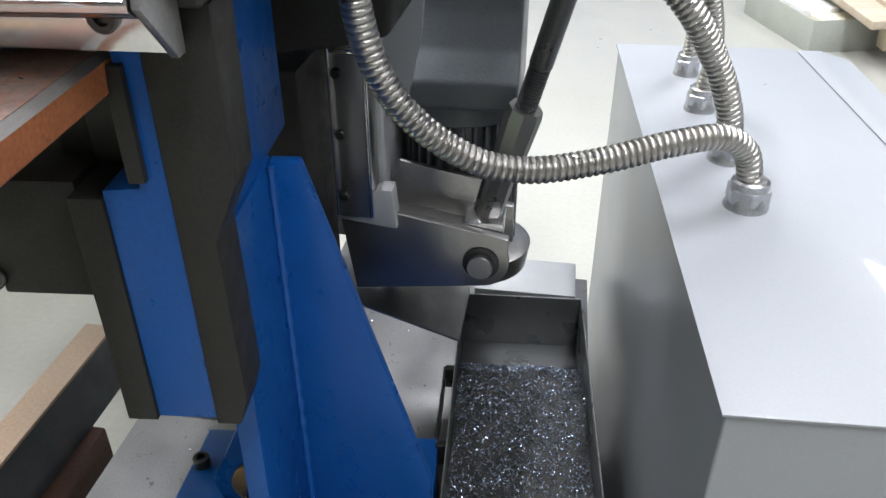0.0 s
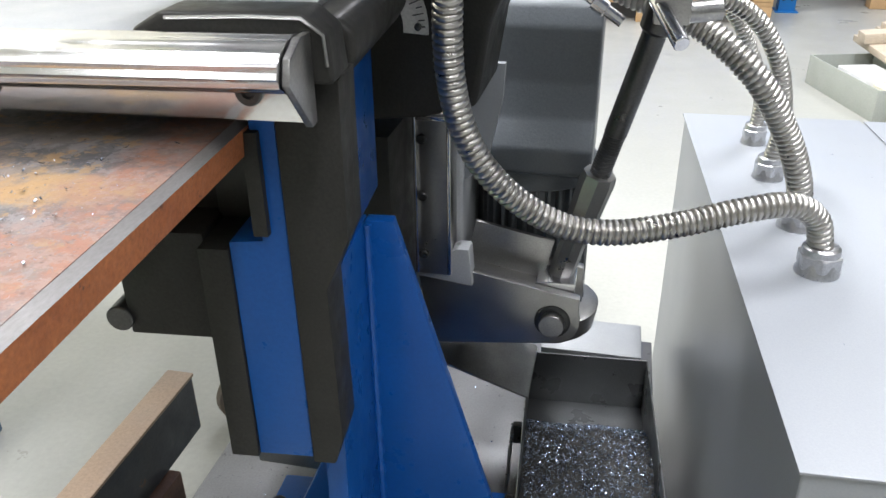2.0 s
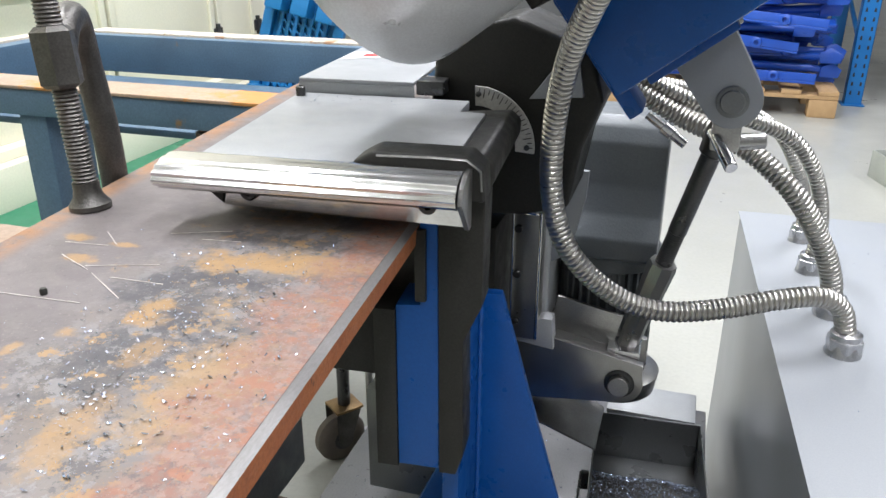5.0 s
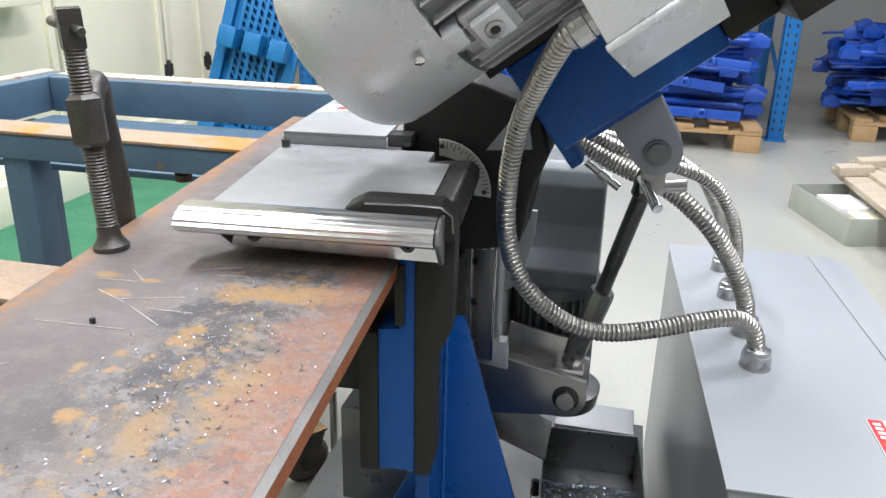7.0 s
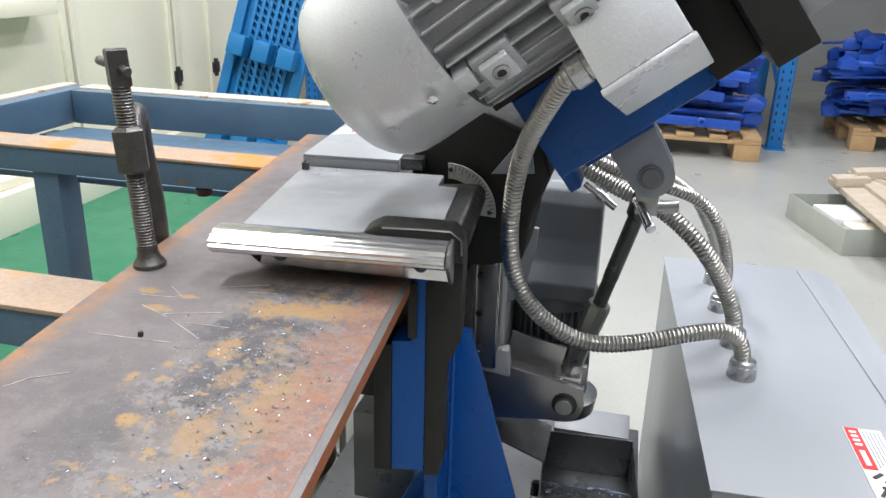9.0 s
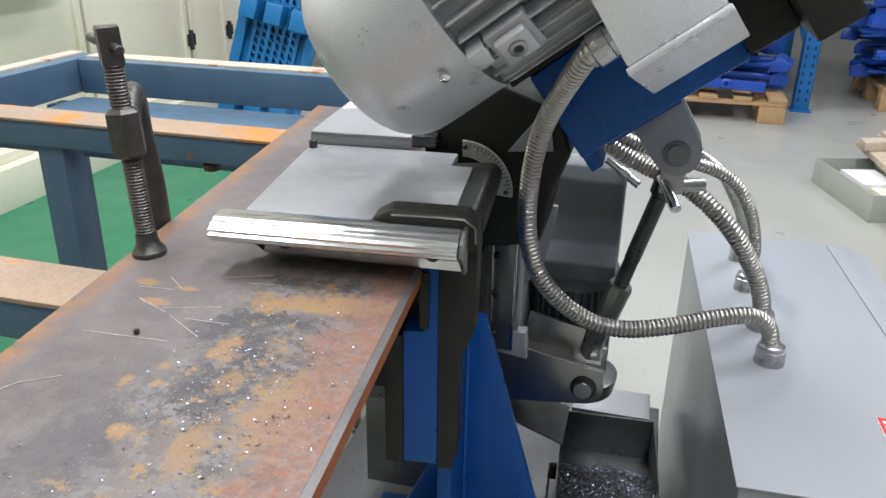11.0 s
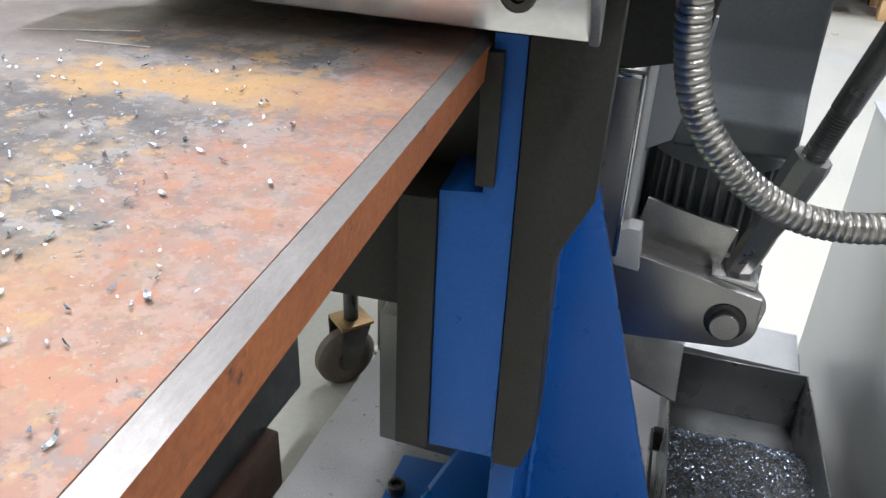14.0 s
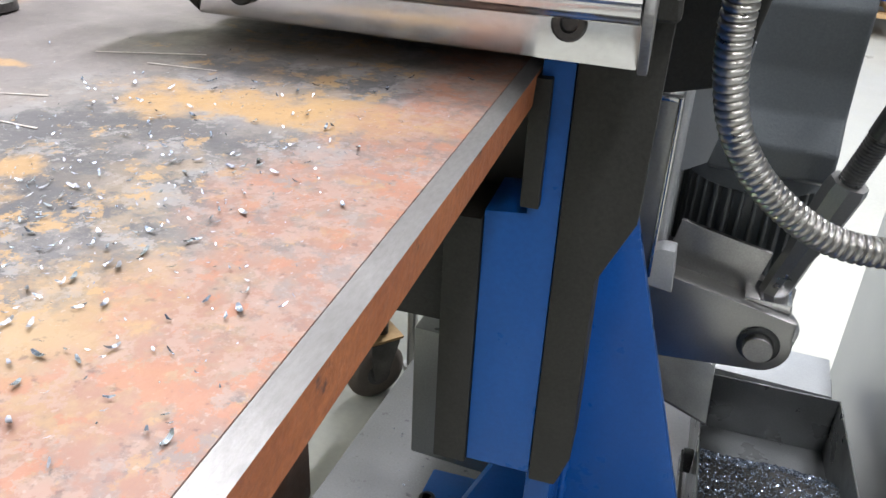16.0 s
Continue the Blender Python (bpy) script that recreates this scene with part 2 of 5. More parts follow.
def ribbed(pts, r, pitch=0.0058, depth=0.0019):
    step = pitch / 6
    shape = (0.0, 0.6, 0.95, 1.0, 0.95, 0.6)
    return sweep(spline(pts, step), lambda i: r - depth + depth * shape[i % 6], 18)


def threaded(p0, p1, r, pitch=0.004, depth=0.0014):
    p0, p1 = Vector(p0), Vector(p1)
    k = int((p1 - p0).length / (pitch / 4))
    return sweep([p0.lerp(p1, i / k) for i in range(k + 1)], lambda i: r - depth * (0.0, 0.5, 1.0, 0.5)[i % 4], 16)


def join(*bms):
    out = bmesh.new()
    for b in bms:
        me = bpy.data.meshes.new("t")
        b.to_mesh(me)
        b.free()
        out.from_mesh(me)
        bpy.data.meshes.remove(me)
    return out


def turned(bm, m):
    bmesh.ops.transform(bm, matrix=m, verts=bm.verts[:])
    return bm


WHERE = {}


def thing(name, at, label, category, group=""):
    ob = new(name)
    ob.location = at
    ob.empty_display_size = 0.05
    WHERE[ob.name] = Vector(at)
    return tagged(ob, label, category, group)


def part(name, bm, mat, parent=None, label="", smooth=35):
    """Links bm as one mesh object, under its thing or part where one is given."""
    lo = Vector([min(v.co[i] for v in bm.verts) for i in range(3)])
    hi = Vector([max(v.co[i] for v in bm.verts) for i in range(3)])
    c = Vector(((lo.x + hi.x) / 2, (lo.y + hi.y) / 2, lo.z))
    bmesh.ops.translate(bm, vec=-c, verts=bm.verts[:])
    me = bpy.data.meshes.new(name)
    if smooth:
        for f in bm.faces:
            f.smooth = True
        lim = radians(smooth)
        for e in bm.edges:
            if len(e.link_faces) == 2 and e.link_faces[0].normal.angle(e.link_faces[1].normal, 0) > lim:
                e.smooth = False
    bm.to_mesh(me)
    bm.free()
    me.materials.append(mat)
    ob = new(name, me)
    WHERE[ob.name] = c
    ob.location = c
    if parent:
        ob.parent = parent
        ob.location = c - WHERE[parent.name]
    if label:
        ob["label"] = label
    return ob


def structure(name, bm, mat, label, category):
    return tagged(part(name, bm, mat), label, category, kind="structure")


def about(x, y, degrees):
    return pose(x, y, 0) @ pose(0, 0, 0, 0, 0, degrees) @ pose(-x, -y, 0)


YAW = about(0.0, 0.655, 5.0)          # the machine stands a little askew to the axes
CYAW = about(0.27, 1.05, 2.2)         # so does its cabinet

# ---------------------------------------------------------------- the hall
structure("floor", box(-2.3, 6, -4, 9, -0.1, 0, 0), FLOOR, "pale grey epoxy workshop floor, scuffed and slightly glossy", "floor")
structure("floor_marking", prism([(-2.14, -1.5), (-0.95, -1.5), (-1.41, 2.34), (-1.60, 3.9), (-2.14, 3.9)], "z", 0.001, 0.004, 0), GREEN, "green painted zone on the workshop floor", "floor marking")
structure("floor_line", prism([(-0.95, -1.5), (-0.89, -1.5), (-1.35, 2.34), (-1.54, 3.9), (-1.60, 3.9), (-1.41, 2.34)], "z", 0.001, 0.0045, 0), YELLOW, "yellow line painted along the green floor zone", "floor marking")
structure("ceiling", box(-2.3, 6, -4, 9, 3.9, 4.0, 0), CEILING, "plain pale hall ceiling", "ceiling")
structure("wall_east", box(6, 6.15, -4, 9, 0, 3.9, 0), BACKWALL, "plain grey hall wall", "wall")
structure("wall_north", box(-2.3, 6, 9, 9.15, 0, 3.9, 0), BACKWALL, "grey painted hall wall behind the racks", "wall")
structure("wall_south", box(-2.3, 6, -4.15, -4, 0, 3.9, 0), BACKWALL, "plain grey hall wall", "wall")
structure("wall_west", box(-2.45, -2.3, -4, 9, 0, 3.9, 0), CREAM, "cream painted hall wall behind the booth", "wall")


def booth_wall():
    b = thing("paint_booth", (-2.2, 2.4, 0), "cream sheet-metal booth with hinged doors and a low plinth", "booth")
    part("plinth", box(-2.29, -2.10, -1.2, 4.15, 0, 0.16, 0.006), CREAM, b, "cream base rail with scuffs")
    part("lower_ledge", box(-2.29, -2.15, -1.2, 4.15, 0.16, 0.20, 0.006), CREAM, b)
    ys = (-1.2, 0.55, 1.35, 2.15, 2.95, 3.75, 4.15)
    for a, c in zip(ys, ys[1:]):
        d = part("door_panel", box(-2.27, -2.21, a + 0.012, c - 0.012, 0.2, 2.3, 0.006), CREAM, b)
        for e in (a + 0.012, c - 0.05):
            part("panel_rim", box(-2.215, -2.195, e, e + 0.038, 0.2, 2.3, 0.004), CREAM, d)
        for z in (0.42, 1.0, 1.7):
            part("hinge", join(rod((-2.19, c, z - 0.05), (-2.19, c, z + 0.05), 0.012), box(-2.21, -2.185, c - 0.035, c + 0.035, z - 0.03, z + 0.03, 0.003)), DARKSTEEL, d, "dark steel hinge")
    part("ledge", box(-2.24, -2.08, -1.2, 2.75, 0.80, 0.86, 0.005), CREAM, b, "cream horizontal ledge")
    part("header", box(-2.29, -2.18, -1.2, 4.15, 2.3, 2.5, 0.006), CREAM, b)
    return b


booth_wall()

# ---------------------------------------------------------------- the steel plate on its frame
def edge_r(y):
    return 0.013 - 0.083 * y


def edge_l(y):
    return -0.25 - 0.118 * y


PLATE_Z = 0.75
BEV_A, BEV_B, PLATE_T = 0.006, 0.003, 0.020
Y0, Y1 = -0.75, 1.25


def plate_material():
    m = bpy.data.materials.new("rusty_mill_scale")
    m.use_nodes = True
    t = m.node_tree
    n, l = t.nodes, t.links
    b = n["Principled BSDF"]
    geo = n.new("ShaderNodeNewGeometry")
    sep = n.new("ShaderNodeSeparateXYZ")
    l.new(geo.outputs["Position"], sep.inputs[0])

    def cloud(s, detail=6.0, rg=0.6, off=0.0, sx=1.0, sy=1.0):
        mp = n.new("ShaderNodeMapping")
        mp.inputs["Scale"].default_value = (sx, sy, 1)
        mp.inputs["Location"].default_value = (off, off * 0.7, 0)
        l.new(geo.outputs["Position"], mp.inputs["Vector"])
        x = n.new("ShaderNodeTexNoise")
        x.inputs["Scale"].default_value, x.inputs["Detail"].default_value, x.inputs["Roughness"].default_value = s, detail, rg
        l.new(mp.outputs["Vector"], x.inputs["Vector"])
        return x.outputs["Fac"]

    def rng(v, a, c, lo=0.0, hi=1.0):
        r = n.new("ShaderNodeMapRange")
        r.interpolation_type = "SMOOTHSTEP"
        for k, q in (("From Min", a), ("From Max", c), ("To Min", lo), ("To Max", hi)):
            r.inputs[k].default_value = q
        l.new(v, r.inputs["Value"])
        return r.outputs["Result"]

    def op(kind, a, c):
        x = n.new("ShaderNodeMath")
        x.operation = kind
        for s, v in zip(x.inputs, (a, c)):
            if isinstance(v, (int, float)):
                s.default_value = v
            else:
                l.new(v, s)
        return x.outputs[0]

    def blend(f, a, c):
        x = n.new("ShaderNodeMix")
        x.data_type = "RGBA"
        l.new(f, x.inputs["Factor"])
        for s, v in ((x.inputs["A"], a), (x.inputs["B"], c)):
            if isinstance(v, tuple):
                s.default_value = (*v, 1)
            else:
                l.new(v, s)
        return x.outputs["Result"]

    # distance in from the milled edge, roughened
    inward = op("SUBTRACT", op("SUBTRACT", 0.013, op("MULTIPLY", sep.outputs["Y"], 0.083)), sep.outputs["X"])
    rough_in = op("ADD", inward, op("MULTIPLY", op("SUBTRACT", cloud(14), 0.5), 0.12))
    left_in = op("SUBTRACT", sep.outputs["X"], op("SUBTRACT", -0.25, op("MULTIPLY", sep.outputs["Y"], 0.118)))
    near = rng(rough_in, 0.185, 0.10)
    col = blend(rng(cloud(6, 4.0, 0.5, off=3), 0.35, 0.65), (0.200, 0.172, 0.170), (0.150, 0.130, 0.132))
    col = blend(rng(cloud(55, 6.0, 0.6, off=27), 0.50, 0.62, 0.0, 0.30), col, (0.235, 0.205, 0.195))
    col = blend(op("MULTIPLY", near, 0.8), col, blend(rng(cloud(20, 5.0, 0.6, off=2), 0.42, 0.58), (0.215, 0.195, 0.195), (0.225, 0.19, 0.165)))
    def blob(x, y, rx, ry, wobble=0.5):
        """1 inside a ragged patch round (x, y), 0 outside."""
        a = op("POWER", op("ABSOLUTE", op("DIVIDE", op("SUBTRACT", sep.outputs["X"], x), rx), 0.0), 2.0)
        c = op("POWER", op("ABSOLUTE", op("DIVIDE", op("SUBTRACT", sep.outputs["Y"], y), ry), 0.0), 2.0)
        d = op("ADD", op("ADD", a, c), op("MULTIPLY", op("SUBTRACT", cloud(60, 7.0, 0.7, off=x * 9), 0.5), wobble * 12))
        return rng(d, 1.7, 0.1)

    # bare dark scale, flaked
    flakes = op("MULTIPLY", rng(cloud(38, 9.0, 0.74, off=8), 0.515, 0.535), near)
    col = blend(op("MULTIPLY", flakes, 0.62), col, (0.105, 0.102, 0.112))
    # darker ragged patches, among them a narrow strip along the pressure bar
    for x, y, rx, ry, k in ((-0.150, 0.490, 0.030, 0.030, 0.85), (-0.108, 0.470, 0.030, 0.026, 0.85), (-0.118, 0.515, 0.040, 0.013, 0.8), (-0.125, 0.405, 0.030, 0.045, 0.75), (-0.17, 0.32, 0.035, 0.05, 0.55), (-0.110, 0.585, 0.06, 0.012, 0.8), (-0.075, 0.425, 0.018, 0.03, 0.5)):
        col = blend(op("MULTIPLY", blob(x, y, rx, ry), k), col, (0.082, 0.080, 0.090))
    col = blend(op("MULTIPLY", op("MULTIPLY", rng(cloud(48, 9.0, 0.74, off=71), 0.535, 0.555), near), 0.75), col, (0.27, 0.255, 0.255))
    # tan and orange rust
    col = blend(op("MULTIPLY", op("MULTIPLY", rng(cloud(19, 9.0, 0.7, off=15), 0.53, 0.575), rng(rough_in, 0.13, 0.075)), 0.55), col, (0.285, 0.20, 0.125))
    for x, y, rx, ry, k in ((-0.100, 0.548, 0.055, 0.013, 0.95), (-0.060, 0.560, 0.045, 0.010, 0.8), (-0.136, 0.535, 0.018, 0.012, 0.9), (-0.137, 0.452, 0.012, 0.009, 0.95), (-0.139, 0.470, 0.009, 0.010, 0.8), (-0.150, 0.345, 0.009, 0.009, 0.9), (-0.168, 0.425, 0.006, 0.006, 0.7), (-0.060, 0.40, 0.026, 0.05, 0.6), (-0.235, 0.515, 0.014, 0.006, 0.8), (-0.265, 0.548, 0.012, 0.006, 0.8), (-0.222, 0.545, 0.012, 0.004, 0.8), (-0.112, 0.42, 0.010, 0.016, 0.6), (-0.185, 0.40, 0.005, 0.007, 0.7), (-0.10, 0.345, 0.012, 0.03, 0.6)):
        col = blend(op("MULTIPLY", blob(x, y, rx, ry), k), col, (0.40, 0.225, 0.070))
    col = blend(op("MULTIPLY", op("MULTIPLY", rng(cloud(36, 9.0, 0.72, off=31), 0.585, 0.610), rng(rough_in, 0.18, 0.14)), 0.85), col, (0.385, 0.225, 0.080))
    col = blend(op("MULTIPLY", op("MULTIPLY", rng(cloud(85, 8.0, 0.72, off=83), 0.575, 0.595), rng(rough_in, 0.15, 0.11)), 0.8), col, (0.36, 0.215, 0.085))
    # red-brown skin along the edge, finely mottled
    red = rng(rough_in, 0.058, 0.026)
    col = blend(op("MULTIPLY", red, rng(cloud(120, 5.0, 0.65, off=12), 0.38, 0.60, 0.25, 0.95)), col, (0.275, 0.132, 0.092))
    col = blend(op("MULTIPLY", red, rng(cloud(150, 6.0, 0.7, off=44), 0.50, 0.56, 0.0, 0.7)), col, (0.325, 0.205, 0.165))
    col = blend(op("MULTIPLY", red, rng(cloud(90, 8.0, 0.72, off=61), 0.54, 0.565, 0.0, 0.75)), col, (0.33, 0.125, 0.062))
    col = blend(op("MULTIPLY", rng(left_in, 0.03, 0.004), rng(cloud(40), 0.3, 0.6)), col, (0.33, 0.15, 0.05))
    col = blend(rng(cloud(420, 2.0), 0.62, 0.72, 0.0, 0.35), col, (0.42, 0.35, 0.31))
    col = blend(rng(cloud(300, 3.0, off=5), 0.60, 0.72, 0.0, 0.45), col, (0.07, 0.055, 0.055))
    hue = n.new("ShaderNodeHueSaturation")
    hue.inputs["Saturation"].default_value, hue.inputs["Value"].default_value = 0.87, 0.75
    l.new(col, hue.inputs["Color"])
    l.new(hue.outputs["Color"], b.inputs["Base Color"])
    l.new(rng(cloud(24, off=8), 0.35, 0.65, 0.46, 0.70), b.inputs["Roughness"])
    b.inputs["Metallic"].default_value = 0.08
    b.inputs["Specular IOR Level"].default_value = 0.35
    bp = n.new("ShaderNodeBump")
    bp.inputs["Strength"].default_value, bp.inputs["Distance"].default_value = 0.25, 0.001
    l.new(cloud(260, 5.0), bp.inputs["Height"])
    l.new(bp.outputs["Normal"], b.inputs["Normal"])
    return m


def steel_plate():
    t = thing("steel_plate", (-0.2, 0.3, PLATE_Z - PLATE_T), "thick rusty steel plate with a bright slanted edge", "steel plate")
    zb = PLATE_Z - PLATE_T
    bm = bmesh.new()
    top = [(edge_r(Y0), Y0), (edge_r(Y1), Y1), (edge_l(Y1), Y1), (edge_l(Y0), Y0)]
    tv = [bm.verts.new((x, y, PLATE_Z)) for x, y in top]
    lv = [bm.verts.new((x, y, zb)) for x, y in top]
    bm.faces.new(tv)
    bm.faces.new(lv[::-1])
    for i in (1, 2, 3):
        j = (i + 1) % 4
        bm.faces.new((tv[j], tv[i], lv[i], lv[j]))
    bm.faces.new((tv[1], tv[0], lv[0], lv[1]))
    bmesh.ops.recalc_face_normals(bm, faces=bm.faces[:])
    part("slab", bm, plate_material(), t, smooth=0)
    # milled bevel and the rusty root face below it
    bm = bmesh.new()
    a = [(0.0002, PLATE_Z - 0.0002), (BEV_A, PLATE_Z - BEV_B), (0.0002, PLATE_Z - BEV_B)]
    prof = [[bm.verts.new((edge_r(y) + dx, y, z)) for dx, z in a] for y in (Y0, Y1)]
    for i in range(3):
        j = (i + 1) % 3
        bm.faces.new((prof[0][i], prof[0][j], prof[1][j], prof[1][i]))
    bm.faces.new(prof[0]), bm.faces.new(prof[1][::-1])
    bmesh.ops.recalc_face_normals(bm, faces=bm.faces[:])
    part("bevel", bm, MILLED, t, "bright milled bevel", smooth=0)
    bm = bmesh.new()
    a = [(0.0003, PLATE_Z - BEV_B), (BEV_A, PLATE_Z - BEV_B), (BEV_A - 0.001, zb + 0.002), (BEV_A - 0.003, zb), (0.0003, zb)]
    prof = [[bm.verts.new((edge_r(y) + dx, y, z)) for dx, z in a] for y in (Y0, Y1)]
    for i in range(5):
        j = (i + 1) % 5
        bm.faces.new((prof[0][i], prof[0][j], prof[1][j], prof[1][i]))
    bm.faces.new(prof[0]), bm.faces.new(prof[1][::-1])
    bmesh.ops.recalc_face_normals(bm, faces=bm.faces[:])
    part("root_face", bm, ORANGEFACE, t, "orange rusted plate edge", smooth=0)
    rr = random.Random(9)
    for x, y, n, a in ((-0.225, 0.447, 0.075, 3), (-0.19, 0.475, 0.05, -32), (-0.235, 0.50, 0.04, -25), (-0.20, 0.505, 0.05, 20), (-0.25, 0.53, 0.035, 5), (-0.175, 0.487, 0.04, 2), (-0.24, 0.545, 0.03, -40), (-0.183, 0.575, 0.045, 24), (-0.16, 0.565, 0.03, 8), (-0.245, 0.375, 0.03, 35), (-0.26, 0.36, 0.02, 60)):
        mm = Matrix.Translation((x, y + 0.008, PLATE_Z + 0.0003)) @ pose(0, 0, 0, 0, 0, a)
        k = 7
        lo = [(-n / 2 + n * i / k, -0.0002 - rr.uniform(0, 0.0004)) for i in range(k + 1)]
        hi = [(-n / 2 + n * i / k, 0.0001 + rr.uniform(0, 0.0004)) for i in range(k, -1, -1)]
        part("scratch", turned(prism(lo + hi, "z", 0, 0.0002, 0), mm), CHALK, t, smooth=0)
    part("punch_nub", lathe((-0.218, 0.461, PLATE_Z), (0, 0, 1), [(0, 0.0023), (0.003, 0.0024), (0.0042, 0.0018), (0.0045, 0)], 14), CAVITY, t, "small black nub")
    return t


steel_plate()


def table_frame():
    t = thing("welding_table_frame", (-0.7, 0.9, 0), "weathered blue welded steel table frame with rusty top flanges", "table frame")
    zt = PLATE_Z - PLATE_T

    def rail(x0, x1, y0, y1, h=0.048, top=RUSTTOP, z=zt):
        r = part("rail", box(x0, x1, y0, y1, z - h, z - 0.006, 0.004), FRAMEBLUE, t)
        part("flange", box(x0 - 0.003, x1 + 0.003, y0 - 0.004, y1 + 0.004, z - 0.0055, z, 0.002), top, r, "rust-brown top flange")
    rail(-1.25, -0.25, 1.08, 1.15)
    rail(-1.25, -0.25, 0.52, 0.59)
    # far upstand of the frame
    part("upstand", box(-1.12, -0.1, 1.55, 1.575, 0.66, 0.738, 0.004), FRAMEBLUE, t)
    part("upstand_lip", box(-1.12, -0.1, 1.577, 1.63, 0.722, 0.742, 0.004), BLEACHED, t)
    part("side_upstand", box(-1.16, -1.123, 0.1, 1.63, 0.66, 0.738, 0.004), FRAMEBLUE, t)
    part("shelf_strip", box(-1.12, -0.1, 1.17, 1.548, 0.640, 0.6525, 0.003), FRAMEBLUE, t)
    part("side_lip", box(-1.20, -1.1605, 0.1, 1.63, 0.722, 0.742, 0.004), BLEACHED, t)
    part("levelling_bolt", lathe((-0.535, 1.115, 0.66), (0, 0, 1), [(0, 0.012), (0.002, 0.014), (0.012, 0.014), (0.0125, 0.009), (0.022, 0.009)], 16), RUST, t, "rusty bolt head under the rail")
    for x, y, top in ((-0.83, 1.115, zt - 0.0485), (-0.87, 0.555, zt - 0.0485), (-1.135, 1.5, 0.6465)):
        part("leg", box(x - 0.026, x + 0.026, y - 0.026, y + 0.026, 0, top, 0.004), FRAMEBLUE, t)
    return t


table_frame()


def floor_beam():
    t = thing("floor_beam", (-0.42, 0.8, 0), "old steel beam on the floor, rust-brown on top and dark blue at the side", "steel beam")
    part("upper_beam", box(-0.440, -0.405, 0.0, 1.11, 0.10, 0.194, 0.004), BEAMDARK, t)
    part("upper_flange", box(-0.443, -0.402, 0.0, 1.11, 0.1945, 0.2, 0.002), RUSTTOP, t, "rust-brown flange")
    part("lower_beam", box(-0.455, -0.39, 0.0, 1.02, 0.0, 0.098, 0.004), RUST, t, "rusty lower beam")
    return t


floor_beam()

# ---------------------------------------------------------------- the beveling machine
machine = thing("plate_beveling_machine", (0.0, 0.9, 0), "blue and black plate edge beveling machine with a tilted motor head", "beveling machine")


def bolt(p, d, r=0.006, h=0.006, mat=DARKSTEEL, parent=None, name="bolt"):
    rings = [(0, r), (h - 0.001, r), (h, r - 0.001), (h, r * 0.55), (h * 0.45, r * 0.5), (h * 0.45, 0)]
    return part(name, lathe(p, d, rings, 18), mat, parent or machine)


def base():
    part("chassis", box(-0.24, 0.20, 0.66, 1.26, 0.03, 0.185, 0.004), DARKGREY, machine)
    b = part("base_plate", box(-0.285, 0.245, 0.60, 1.32, 0.185, 0.2, 0.002), BASEGREY, machine, "grey sheet base strewn with chips")
    part("rear_block", box(0.09, 0.222, 1.17, 1.25, 0.2, 0.272, 0.002), TABLEGREY, machine)
    for x, y in ((-0.2, 0.72), (-0.2, 1.2), (0.17, 0.72), (0.17, 1.2)):
        part("foot", lathe((x, y, 0.0), (0, 0, 1), [(0, 0.028), (0.012, 0.028), (0.014, 0.01), (0.06, 0.01)]), DARKSTEEL, machine)
    return b


base()


